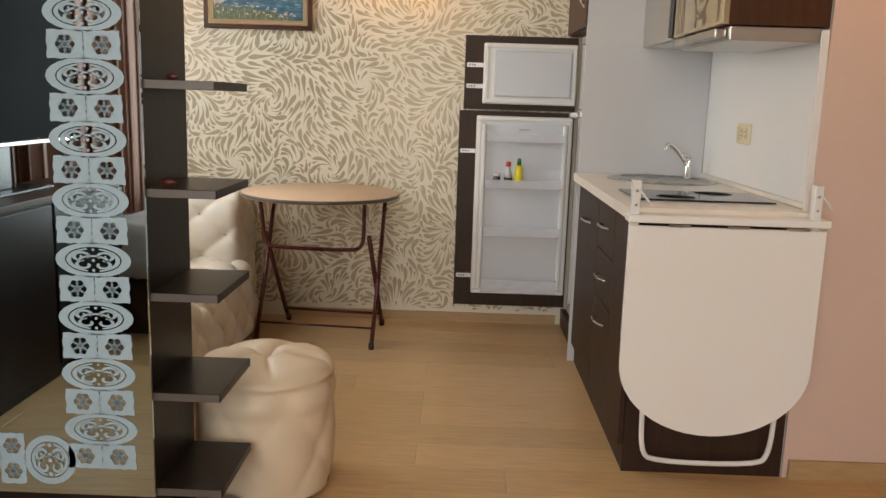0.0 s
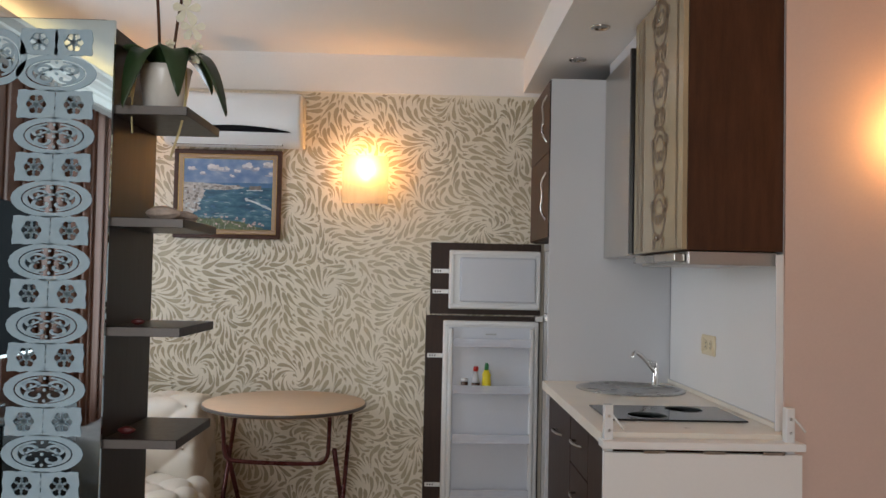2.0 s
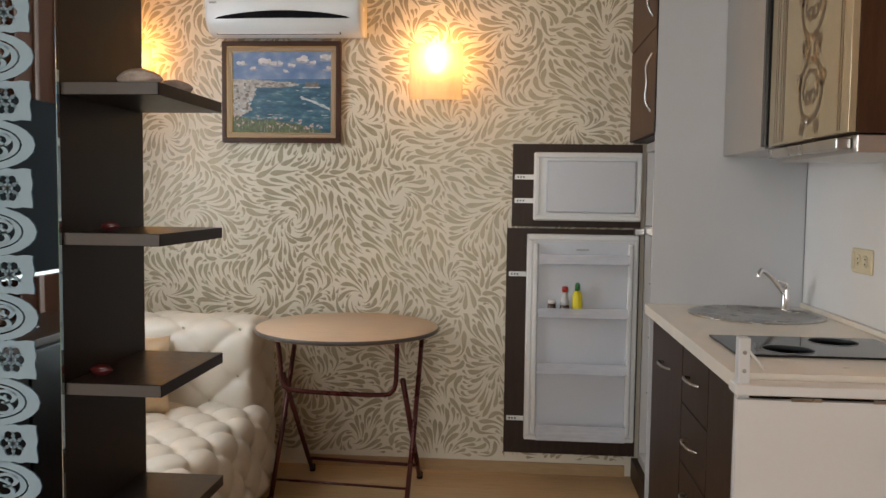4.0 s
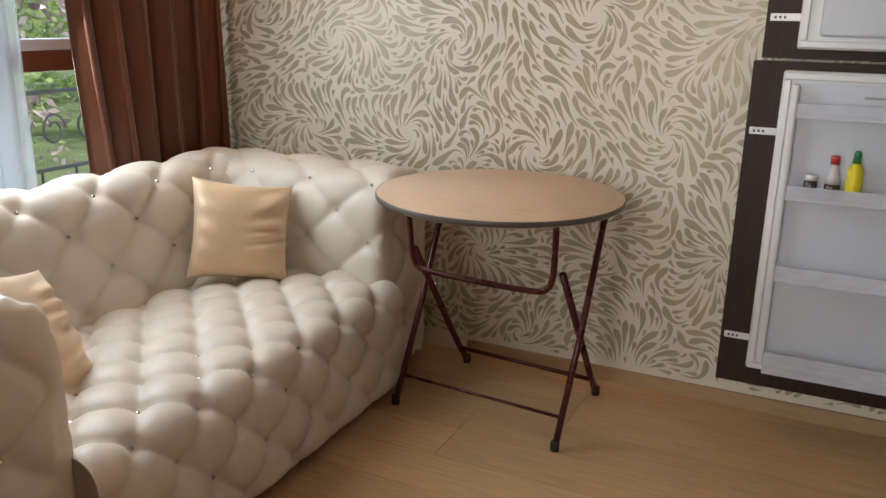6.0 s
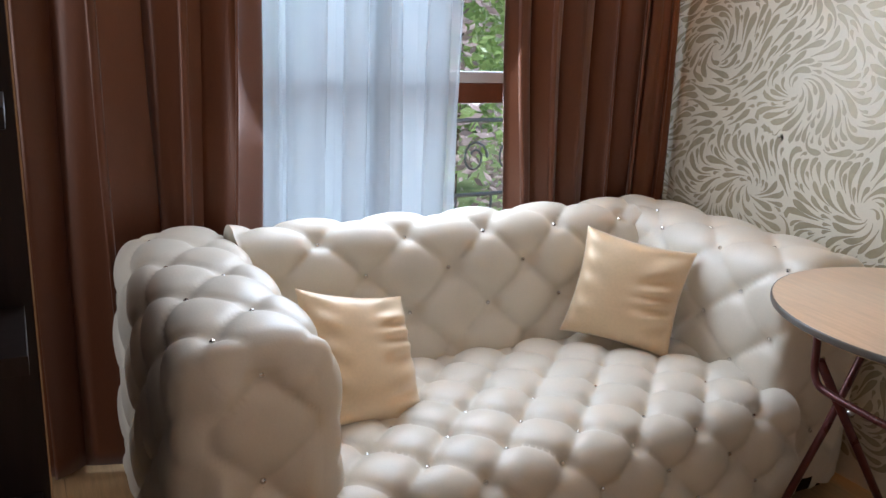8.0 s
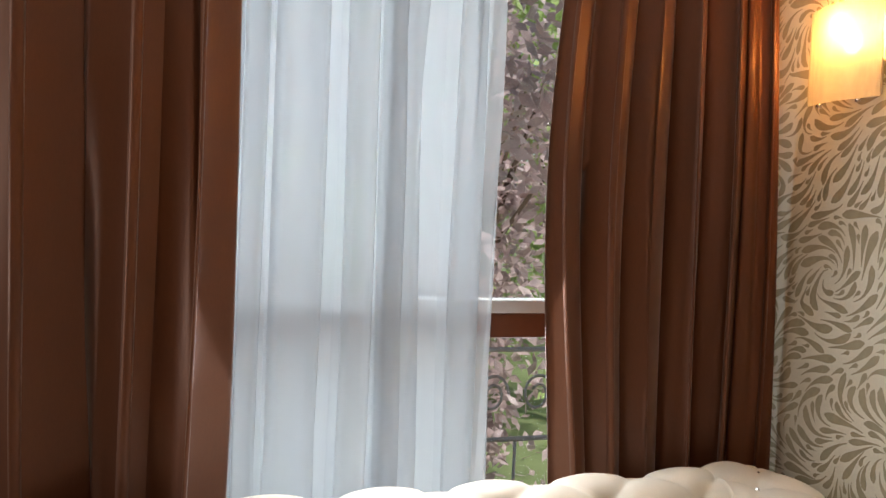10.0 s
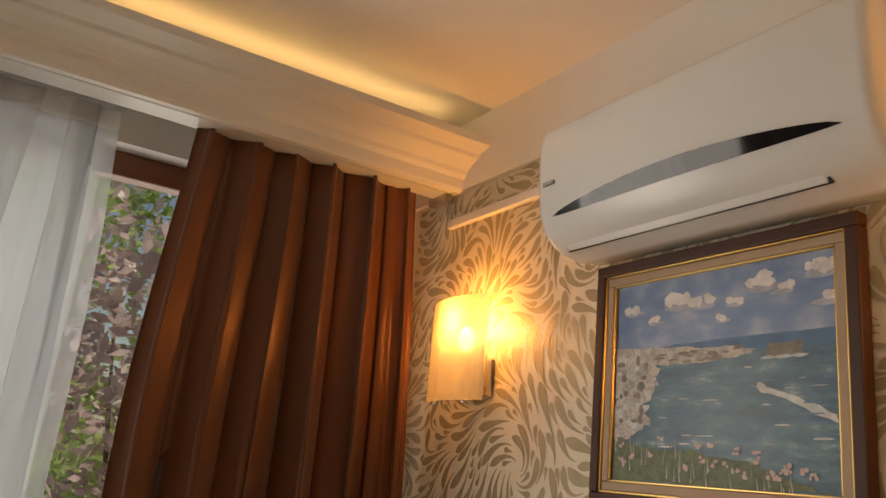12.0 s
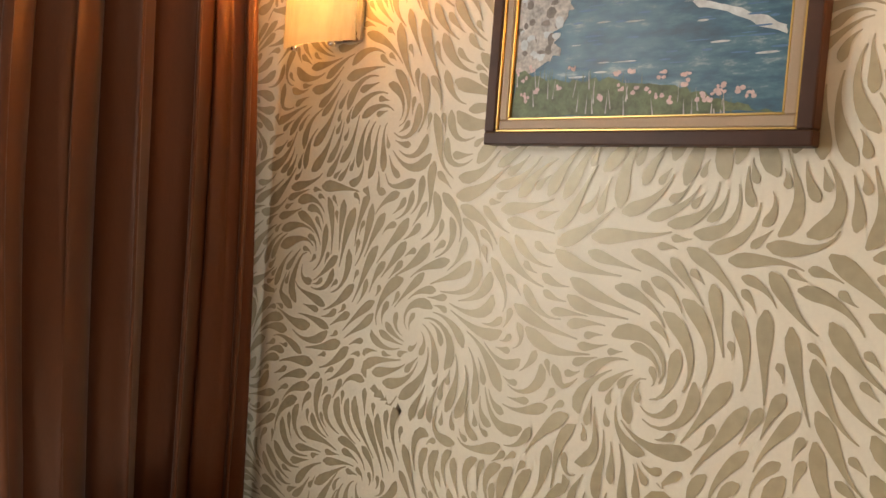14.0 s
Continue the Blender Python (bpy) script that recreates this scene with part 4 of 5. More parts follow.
def flap_table():
    y = PINKY - 0.065
    f = thing("flap_table", "white folded drop-leaf table with a rounded end", "table", at=(0, 0, 0))
    box("fixed_leaf", 0.555, y - 0.07, 0.92, 1.205, y - 0.002, 0.945, M_LAM, f, 0.004)
    # hanging leaf: straight sides and a half-round end
    x0, x1, zt, zb = 0.56, 1.192, 0.91, 0.20
    pts = [(x0, zt), (x0, 0.44)]
    cx, rx, rz = (x0 + x1) / 2, (x1 - x0) / 2, 0.44 - zb
    for k in range(1, 24):
        a = math.pi + math.pi * k / 24
        pts.append((cx + rx * math.cos(a), 0.44 + rz * math.sin(a)))
    pts += [(x1, 0.44), (x1, zt)]
    n = len(pts)
    verts = [(x, yy, z) for yy in (y - 0.068, y - 0.05) for x, z in pts]
    faces = [tuple(range(n)), tuple(range(n, 2 * n))[::-1]] + [(i, n + i, n + (i + 1) % n, (i + 1) % n) for i in range(n)]
    mesh_ob("leaf", verts, faces, M_LAM, f)
    for x in (0.72, 0.91, 1.10):
        box("hinge", x - 0.035, y - 0.0715, 0.909, x + 0.035, y - 0.066, 0.918, M_STEEL, f, 0.001, "steel hinge")
    tube("leg_frame", [(0.655, y - 0.03, 0.30), (0.66, y - 0.03, 0.125), (0.70, y - 0.03, 0.085), (1.06, y - 0.03, 0.085), (1.10, y - 0.03, 0.125), (1.105, y - 0.03, 0.30)], 0.009, M_PLASTIC, f, 10, False, 2, "white steel leg frame")
    for x in (0.58, 1.165):
        box("bracket", x - 0.014, y - 0.045, 0.90 if x > 1 else 0.52, x + 0.014, y - 0.012, 1.055, M_PLASTIC, f, 0.003, "white support bracket")
        tube("stay", [(x + 0.005, y - 0.04, 1.03), (x + 0.03, y - 0.045, 1.00), (x + 0.045, y - 0.05, 0.98)], 0.004, M_PLASTIC, f, 6)
        for z in (0.975, 1.02):
            lathe("screw", [(0.005, -0.002), (0.005, 0.0)], M_STEEL, f, 8, (x, y - 0.045, z), axis="y")


flap_table()


def upper_cabinets():
    u = thing("wall_cabinet", "dark walnut wall cabinet with an etched glass door", "cabinet", "kitchen wall units", (0, 0, 0))
    x0, x1, z0, z1 = 0.862, KX - 0.003, 1.56, 2.515
    box("body", x0, PINKY + 0.004, z0, x1, 3.38, z1, M_WALNUT, u, 0.001)
    d = box("glass_door", x0 - 0.020, PINKY + 0.003, z0 + 0.002, x0 - 0.002, 3.375, z1 - 0.006, M_GOLDGLASS, u, 0.001, "pearly glass door with brown etching")
    xs = x0 - 0.0212
    for y in (2.80, 2.815, 3.235, 3.25, 3.27, 3.30, 3.32):
        box("stripe", xs, y, z0 + 0.01, xs + 0.001, y + 0.006, z1 - 0.02, M_GOLDPRINT, d, 0)
    verts, faces = [], []

    def loop(cy, cz, r, w, a0, a1, sp=0.0, n=20):
        b = len(verts)
        for i in range(n + 1):
            a = a0 + (a1 - a0) * i / n
            q = r * (1 - sp * i / n)
            for e in (-w / 2, w / 2):
                verts.append((xs, cy + (q + e) * math.cos(a), cz + (q + e) * math.sin(a)))
        for i in range(n):
            faces.append((b + 2 * i, b + 2 * i + 1, b + 2 * i + 3, b + 2 * i + 2))

    for k in range(4):
        cz = z0 + 0.14 + 0.235 * k
        loop(3.02, cz, 0.085, 0.018, 0, 2 * math.pi)
        loop(3.02, cz, 0.055, 0.012, -0.4, math.pi + 0.4)
        for s in (1, -1):
            loop(3.02 + s * 0.045, cz + 0.115, 0.032, 0.014, math.pi / 2, math.pi / 2 + s * 5, 0.5)
            loop(3.02 + s * 0.09, cz + 0.03, 0.026, 0.012, 0, s * 5, 0.5)
            loop(3.02 + s * 0.02, cz - 0.02, 0.016, 0.012, 0, 6.28)
            loop(3.02 + s * 0.055, cz - 0.105, 0.012, 0.016, 0, 6.28)
    mesh_ob("etching", verts, faces, M_GOLDPRINT, d, False, "brown scroll etching")
    for z in (z0 + 0.05, z1 - 0.09):
        lathe("clip", [(0.008, -0.004), (0.008, 0.004)], M_CHROME, u, 12, (x0 - 0.024, 3.03, z), axis="x")
    v = thing("wall_cabinet", "narrow wall cabinet with a satin aluminium front", "cabinet", "kitchen wall units", (0, 0, 0))
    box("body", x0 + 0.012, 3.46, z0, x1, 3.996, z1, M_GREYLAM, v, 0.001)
    box("front", x0 - 0.006, 3.462, z0 + 0.002, x0 + 0.010, 3.994, z1 - 0.07, M_ALU, v, 0.001)
    box("open_door", x0 - 0.035, 3.39, z0 + 0.004, x1 - 0.02, 3.41, z1 - 0.09, M_BLACK, v, 0.001, "dark divider panel")
    h = thing("cooker_hood", "slim steel cooker hood under the wall cabinet", "cooker hood", at=(0, 0, 0))
    box("casing", x0 + 0.01, PINKY + 0.02, 1.512, x1 - 0.015, 3.36, 1.558, M_ALU, h, 0.003)
    box("visor", x0 - 0.03, PINKY + 0.05, 1.522, x0 + 0.008, 3.34, 1.55, M_STEEL, h, 0.003)
    p = thing("backsplash", "glossy white panel between worktop and wall units", "backsplash", at=(0, 0, 0))
    box("panel", KX - 0.0035, PINKY + 0.014, COUNTER + 0.022, KX - 0.0005, 3.99, 1.555, M_LAM, p, 0)
    box("edge_trim", KX - 0.03, PINKY - 0.004, COUNTER + 0.001, KX - 0.004, PINKY + 0.0015, 1.55, M_PLASTIC, p, 0.001)
    s = thing("wall_socket", "cream plastic double wall socket above the worktop", "socket", at=(KX - 0.004, 3.44, 1.19))
    box("plate", -0.010, -0.075, -0.042, -0.001, 0.075, 0.042, M_CREAM, s, 0.004)
    for y in (-0.035, 0.02):
        lathe("outlet", [(0.021, 0.0), (0.021, -0.003), (0.017, -0.003), (0.016, -0.001)], M_CREAM, s, 20, (-0.0105, y, 0), axis="x")
        # black discs stand in for the shade inside the pin holes
        for dz in (-0.008, 0.008):
            lathe("hole_shade", [(0.003, 0), (0.003, -0.0008)], M_BLACK, s, 8, (-0.0122, y, dz), axis="x")
    box("rocker", -0.014, 0.048, -0.03, -0.0102, 0.07, 0.03, M_CREAM, s, 0.002)


upper_cabinets()


def downlight(x, y):
    d = thing("downlight", "small chrome recessed ceiling spotlight, switched off", "spotlight", "kitchen downlights", (x, y, 2.52))
    lathe("bezel", [(0.043, -0.0005), (0.043, -0.004), (0.036, -0.007), (0.030, -0.004), (0.030, -0.0005)], M_CHROME, d, 28)
    lathe("reflector", [(0.029, -0.001), (0.012, -0.0015), (0.010, -0.004)], M_STEEL, d, 20)


for spot in ((0.70, 3.42), (0.70, 3.93)):
    downlight(*spot)


def fridge():
    x0, x1, y0, y1 = 0.60, KX - 0.003, 4.0, BACK - 0.015
    c = thing("fridge_housing", "tall housing with white side and wenge doors above", "cabinet", at=(0, 0, 0))
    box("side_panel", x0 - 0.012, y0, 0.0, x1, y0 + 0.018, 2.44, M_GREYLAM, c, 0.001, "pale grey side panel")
    box("front_edge", x0 - 0.018, y0 + 0.001, 1.66, x0 - 0.0125, y0 + 0.018, 2.435, M_DARK, c, 0.001)
    box("top_box", x0 + 0.002, y0 + 0.02, 1.655, x1, y1, 2.44, M_WENGE, c, 0.001)
    box("plinth", x0 + 0.03, y0 + 0.02, 0.0, x1, y1, 0.10, M_WENGE, c, 0.001)
    for z0, z1 in ((1.66, 2.08), (2.085, 2.437)):
        d = box("door", x0 - 0.018, y0 + 0.022, z0, x0, y1 - 0.002, z1, M_WALNUT, c, 0.002)
        zc = (z0 + z1) / 2
        tube("handle", [(x0 - 0.018, y0 + 0.10, zc - 0.12), (x0 - 0.045, y0 + 0.11, zc - 0.07), (x0 - 0.035, y0 + 0.10, zc), (x0 - 0.045, y0 + 0.11, zc + 0.07), (x0 - 0.018, y0 + 0.10, zc + 0.12)], 0.005, M_STEEL, d, 8, False, 2, "wavy steel handle")
    f = thing("fridge", "built-in white fridge freezer with both doors standing open", "fridge", at=(0, 0, 0))
    a0, a1 = y0 + 0.025, y1 - 0.05
    box("back_panel", x1 - 0.05, a0, 0.105, x1 - 0.005, a1, 1.65, M_PLASTIC, f, 0)
    for za, zb in ((0.105, 0.15), (1.22, 1.26), (1.61, 1.65)):
        box("cross_panel", x0 + 0.055, a0, za, x1 - 0.051, a1, zb, M_PLASTIC, f, 0.004)
    for ya, yb in ((a0, a0 + 0.035), (a1 - 0.035, a1)):
        box("side_wall", x0 + 0.055, ya, 0.151, x1 - 0.051, yb, 1.219, M_PLASTIC, f, 0.004)
        box("side_wall", x0 + 0.055, ya, 1.261, x1 - 0.051, yb, 1.609, M_PLASTIC, f, 0.004)
    for z in (0.45, 0.72, 0.98):
        box("shelf", x0 + 0.08, a0 + 0.037, z, x1 - 0.053, a1 - 0.037, z + 0.006, M_SOAP, f, 0)
    # open doors, their inner faces towards the room
    yd = 4.66
    for name, xa, za, zb in (("door", -0.005, 0.116, 1.237), ("freezer_door", 0.017, 1.246, 1.648)):
        d = box(name, xa, yd - 0.018, za, 0.64, yd, zb, M_WENGE, f, 0.001, "dark wenge front board")
        lx0, lx1, lz0, lz1 = (0.093, 0.628, 0.199, 1.212) if name == "door" else (0.12, 0.634, 1.277, 1.606)
        ya, yb = yd - 0.075, yd - 0.0185
        box("liner", lx0, ya, lz0, lx1, yb, lz1, M_PLASTIC, d, 0.008, "white door body")
        bm = bmesh.new()
        g = 0.010
        for q in ((lx0 + 0.006, lz0 + 0.006, lx1 - 0.006, lz0 + 0.026), (lx0 + 0.006, lz1 - 0.026, lx1 - 0.006, lz1 - 0.006), (lx0 + 0.006, lz0 + 0.027, lx0 + 0.026, lz1 - 0.027), (lx1 - 0.026, lz0 + 0.027, lx1 - 0.006, lz1 - 0.027)):
            add_box(bm, q[0], ya - g, q[1], q[2], ya - 0.001, q[3], 0.003)
        part("gasket", bm, M_PLASTIC, d, "pale rubber door seal")
        if name == "freezer_door":
            box("inner_panel", lx0 + 0.06, ya - 0.014, lz0 + 0.04, lx1 - 0.03, ya - 0.001, lz1 - 0.04, M_LINER, d, 0.008)
        else:
            box("inner_panel", lx0 + 0.035, ya - 0.004, lz0 + 0.035, lx1 - 0.035, ya - 0.001, lz1 - 0.035, M_LINER, d, 0.001)
            for xs in (lx0 + 0.03, lx1 - 0.055):
                box("inner_rail", xs, ya - 0.035, lz0 + 0.04, xs + 0.025, ya - 0.005, lz1 - 0.04, M_PLASTIC, d, 0.008)
            for z, h in ((0.225, 0.075), (0.55, 0.05), (0.82, 0.045), (1.075, 0.045)):
                b = bmesh.new()
                add_box(b, lx0 + 0.056, ya - 0.085, z, lx1 - 0.056, ya - 0.006, z + 0.004)
                add_box(b, lx0 + 0.056, ya - 0.088, z, lx1 - 0.056, ya - 0.0855, z + h)
                part("door_tray", b, M_SOAP, d, "clear plastic door tray")
            box("badge", 0.33, ya - 0.0052, 1.135, 0.39, ya - 0.0042, 1.143, M_LABEL, d, 0, "small dark maker's mark")
        n = (0.28, 1.00) if name == "door" else (1.36, 1.475)
        for z in n:
            box("slider", xa + 0.012, yd - 0.024, z, lx0 + 0.004, yd - 0.0185, z + 0.024, M_PLASTIC, d, 0.002, "white sliding door bracket")
            # thin black chips on the bracket, painted shade for its slots
            for q in range(3):
                box("slot_shade", xa + 0.024 + 0.014 * q, yd - 0.0246, z + 0.008, xa + 0.031 + 0.014 * q, yd - 0.0241, z + 0.016, M_BLACK, d, 0)
    box("hinge", 0.605, 4.58, 1.2125, 0.65, 4.62, 1.245, M_STEEL, f, 0.002, "steel middle hinge")
    # things in the door
    zt, yt = 0.826, yd - 0.075 - 0.045
    j = thing("spice_jar", "small dark spice jar with a white lid", "jar", at=(0.215, yt, zt))
    lathe("glass", [(0.018, 0), (0.020, 0.003), (0.020, 0.05), (0.016, 0.056)], M_SAUCE, j, 20)
    lathe("lid", [(0.019, 0.0565), (0.019, 0.07), (0.017, 0.072)], M_PLASTIC, j, 20)
    s = thing("sauce_bottle", "glass sauce bottle with a red cap, half empty", "bottle", at=(0.277, yt, zt))
    lathe("sauce", [(0.021, 0), (0.023, 0.003), (0.023, 0.045), (0.02, 0.05)], M_SAUCE, s, 20)
    lathe("neck", [(0.022, 0.0505), (0.018, 0.075), (0.011, 0.10), (0.011, 0.112)], M_GREYLAM, s, 20)
    lathe("cap", [(0.014, 0.1125), (0.014, 0.135), (0.012, 0.138)], M_RED, s, 16)
    b = thing("lemon_juice_bottle", "yellow plastic lemon juice bottle with a green cap", "bottle", at=(0.336, yt, zt))
    lathe("bottle", [(0.020, 0), (0.024, 0.004), (0.025, 0.06), (0.022, 0.08), (0.024, 0.095), (0.012, 0.12)], M_YELLOW, b, 20)
    lathe("cap", [(0.012, 0.1205), (0.011, 0.148), (0.007, 0.158)], M_DGREEN, b, 16)


fridge()


# ---- wall things ----
def sconce(label, at, turn):
    s = thing("wall_lamp", label, "wall lamp", "bowed glass wall lamps")
    s.matrix_world = pose(*at, 0, 0, turn)
    # local: wall in the plane y = 0, room towards -y
    box("back_plate", -0.06, -0.012, -0.115, 0.06, -0.001, -0.02, M_STEEL, s, 0.002, "small steel wall plate")
    n, verts, faces = 20, [], []
    for lay in (0.0, 0.004):
        for i in range(n + 1):
            u = 2 * i / n - 1
            for z in (-0.135, 0.135):
                verts.append((0.13 * u, -0.080 - 0.025 * (1 - u * u) - lay, z))
    L = 2 * (n + 1)
    for i in range(n):
        a = 2 * i
        faces += [(a, a + 2, a + 3, a + 1)[::-1], (L + a, L + a + 2, L + a + 3, L + a + 1), (a, a + 2, L + a + 2, L + a), (a + 1, L + a + 1, L + a + 3, a + 3)]
    faces += [(0, 1, L + 1, L), (2 * n, L + 2 * n, L + 2 * n + 1, 2 * n + 1)]
    sh = mesh_ob("shade", verts, faces, M_OPAL, s, True, "bowed opal glass shade")
    bm = bmesh.new()
    bmesh.ops.create_uvsphere(bm, u_segments=20, v_segments=12, radius=0.026, matrix=Matrix.Translation((0, -0.055, 0.03)) @ Matrix.Diagonal((1, 0.8, 1.25, 1)))
    part("bulb", bm, M_BULB, s, "glowing warm bulb", True)
    for x in (-0.07, 0.07):
        lathe("clip", [(0.008, -0.008), (0.008, 0.0)], M_CHROME, s, 10, (x, -0.095, -0.137))
    p = lamp("lamp_light", "POINT", Matrix.Translation((at[0], at[1] - 0.072, at[2] + 0.075)), 12.0, WARM, 0.025)
    return s


sconce("lit bowed opal wall lamp beside the curtain", (-1.915, BACK - 0.001, 1.995), 0)
sconce("lit bowed opal wall lamp above the round table", (-0.362, BACK - 0.001, 1.99), 0)
sconce("lit bowed opal wall lamp on the pink wall", (1.66, PINKY - 0.001, 1.90), 0)


def air_conditioner():
    x0, x1 = -1.475, -0.715
    a = thing("air_conditioner", "white split air conditioner above the painting", "air conditioner", at=(0, 0, 0))
    # profile from the wall round the front: distance from the wall and height
    prof = [(0.0, 2.165), (0.07, 2.155), (0.13, 2.165), (0.165, 2.19), (0.188, 2.23), (0.196, 2.28), (0.20, 2.36), (0.196, 2.42), (0.18, 2.445), (0.14, 2.45), (0.0, 2.45)]
    pts = [prof[0]] + [(p.x, p.y) for p in rounded(prof[1:-1], 4)] + [prof[-1]]
    n = len(pts)
    secs = [(x0, 0.93), (x0 + 0.006, 0.975), (x0 + 0.02, 1.0), (x1 - 0.02, 1.0), (x1 - 0.006, 0.975), (x1, 0.93)]
    verts = [(x, BACK - 0.002 - d * k, 2.305 + (z - 2.305) * (0.5 + 0.5 * k)) for x, k in secs for d, z in pts]
    faces = [(i * n + j, i * n + (j + 1) % n, (i + 1) * n + (j + 1) % n, (i + 1) * n + j) for i in range(len(secs) - 1) for j in range(n)]
    faces += [tuple(range(n))[::-1], tuple((len(secs) - 1) * n + j for j in range(n))]
    mesh_ob("casing", verts, faces, M_PLASTIC, a, True)
    # dark display band, a lens-shaped strip laid on the front
    verts, faces, m = [], [], 30
    xa, xb = x0 + 0.05, x1 - 0.05
    for i in range(m + 1):
        u = i / m
        h = 0.027 * math.sin(math.pi * u) ** 0.6
        for k in (-1, 1):
            z = 2.226 + 0.008 * math.sin(math.pi * u) + k * h * (1.0 if k > 0 else 0.25)
            t = (z - 2.19) / (2.28 - 2.19)
            verts.append((xa + (xb - xa) * u, BACK - 0.002 - (0.169 + 0.0295 * t + 0.0055), z))
    faces = [(2 * i, 2 * i + 2, 2 * i + 3, 2 * i + 1) for i in range(m)]
    ob = mesh_ob("display_band", verts, faces, M_HOB, a, False, "dark glossy display band")
    ob.modifiers.new("thickness", "SOLIDIFY").thickness = 0.004
    # outlet flap, and a black box for the shade in the gap round it
    turn = Matrix.Translation((0, BACK - 0.150, 2.195)) @ Matrix.Rotation(radians(-52), 4, "X")
    part("louvre", add_box(bmesh.new(), x0 + 0.045, -0.033, -0.008, x1 - 0.11, 0.037, 0.0, 0.003, turn), M_PLASTIC, a, "white air flap")
    part("louvre_gap_shade", add_box(bmesh.new(), x0 + 0.043, -0.036, -0.005, x1 - 0.105, 0.040, 0.002, 0, turn), M_BLACK, a, "black box standing in for shade round the flap")
    box("label_sheet", x1 - 0.003, BACK - 0.125, 2.30, x1 + 0.0012, BACK - 0.085, 2.42, M_LABEL, a, 0, "grey rating label with fine print")
    box("label_sheet", x1 - 0.003, BACK - 0.115, 2.275, x1 + 0.0012, BACK - 0.09, 2.293, M_PAPER, a, 0)
    text = bpy.data.curves.new("mark", "FONT")
    text.body, text.size, text.extrude = "CE", 0.018, 0.0002
    text.materials.append(M_PLASTIC)
    ob = new("ce_mark", text)
    ob.parent = a
    ob.matrix_world = Matrix.Translation((x1 + 0.0018, BACK - 0.121, 2.397)) @ Euler((radians(90), 0, radians(90))).to_matrix().to_4x4()
    box("badge", x0 + 0.03, BACK - 0.2045, 2.295, x0 + 0.065, BACK - 0.2005, 2.303, M_LABEL, a, 0, "tiny grey maker's badge")
    t = thing("pipe_trunking", "narrow white pipe trunking along the wallpaper", "trunking", at=(0, 0, 0))
    box("cover", -2.125, BACK - 0.022, 2.385, x0 + 0.002, BACK - 0.003, 2.413, M_PLASTIC, t, 0.003)


air_conditioner()


def painting():
    x0, x1, z0, z1 = -1.446, -0.842, 1.646, 2.148
    p = thing("painting", "framed seascape painting of cliffs and flowers", "painting", at=(0, 0, 0))
    yb = BACK - 0.003

    def ring(name, inset, width, front, material, label=""):
        a, b = inset, inset + width
        bm = bmesh.new()
        for q in ((x0 + a, z0 + a, x1 - a, z0 + b), (x0 + a, z1 - b, x1 - a, z1 - a), (x0 + a, z0 + b, x0 + b, z1 - b), (x1 - b, z0 + b, x1 - a, z1 - b)):
            add_box(bm, q[0], yb - front, q[1], q[2], yb, q[3], 0.003)
        part(name, bm, material, p, label)

    ring("frame_moulding", 0.0, 0.024, 0.030, M_FRAMEWOOD, "dark brown wooden frame")
    ring("gilt_line", 0.0241, 0.004, 0.026, M_GOLD, "thin gilt line")
    ring("slip", 0.0282, 0.018, 0.022, M_LINEN, "tan inner slip")
    ring("gilt_line", 0.0463, 0.004, 0.020, M_GOLD, "thin gilt line")
    i = 0.050
    w, h = x1 - x0 - 2 * i, z1 - z0 - 2 * i
    m = bpy.data.materials.new("painted_canvas")
    m.use_nodes = True
    nd, lk = m.node_tree.nodes, m.node_tree.links
    tc, sep = nd.new("ShaderNodeTexCoord"), nd.new("ShaderNodeSeparateXYZ")
    lk.new(tc.outputs["Generated"], sep.inputs[0])
    noise_node = nd.new("ShaderNodeTexNoise")
    mp = nd.new("ShaderNodeMapping")
    mp.inputs["Scale"].default_value = (5, 1, 14)
    noise_node.inputs["Scale"].default_value, noise_node.inputs["Detail"].default_value, noise_node.inputs["Roughness"].default_value = 1.0, 6, 0.65
    lk.new(tc.outputs["Generated"], mp.inputs[0]), lk.new(mp.outputs[0], noise_node.inputs[0])
    # height in the picture decides sky or sea; brush noise breaks both
    sea, clouds, pick = nd.new("ShaderNodeValToRGB"), nd.new("ShaderNodeValToRGB"), nd.new("ShaderNodeMath")

    def stops(r, rows):
        while len(r.color_ramp.elements) < len(rows):
            r.color_ramp.elements.new(0.5)
        for e, (pos, col) in zip(r.color_ramp.elements, rows):
            e.position, e.color = pos, (*col, 1)

    stops(sea, [(0.30, (0.015, 0.05, 0.085)), (0.47, (0.03, 0.105, 0.165)), (0.58, (0.07, 0.17, 0.22)), (0.68, (0.36, 0.44, 0.46))])
    stops(clouds, [(0.30, (0.10, 0.18, 0.36)), (0.50, (0.17, 0.25, 0.42)), (0.62, (0.26, 0.33, 0.47)), (0.74, (0.46, 0.46, 0.50))])
    n2 = nd.new("ShaderNodeTexNoise")
    mp2 = nd.new("ShaderNodeMapping")
    mp2.inputs["Scale"].default_value = (5, 1, 7)
    n2.inputs["Scale"].default_value, n2.inputs["Detail"].default_value = 1.2, 5
    lk.new(tc.outputs["Generated"], mp2.inputs[0]), lk.new(mp2.outputs[0], n2.inputs[0])
    lk.new(noise_node.outputs[0], sea.inputs[0]), lk.new(n2.outputs[0], clouds.inputs[0])
    pick.operation, pick.inputs[1].default_value = "GREATER_THAN", 0.655
    lk.new(sep.outputs[2], pick.inputs[0])
    mx = nd.new("ShaderNodeMix")
    mx.data_type = "RGBA"
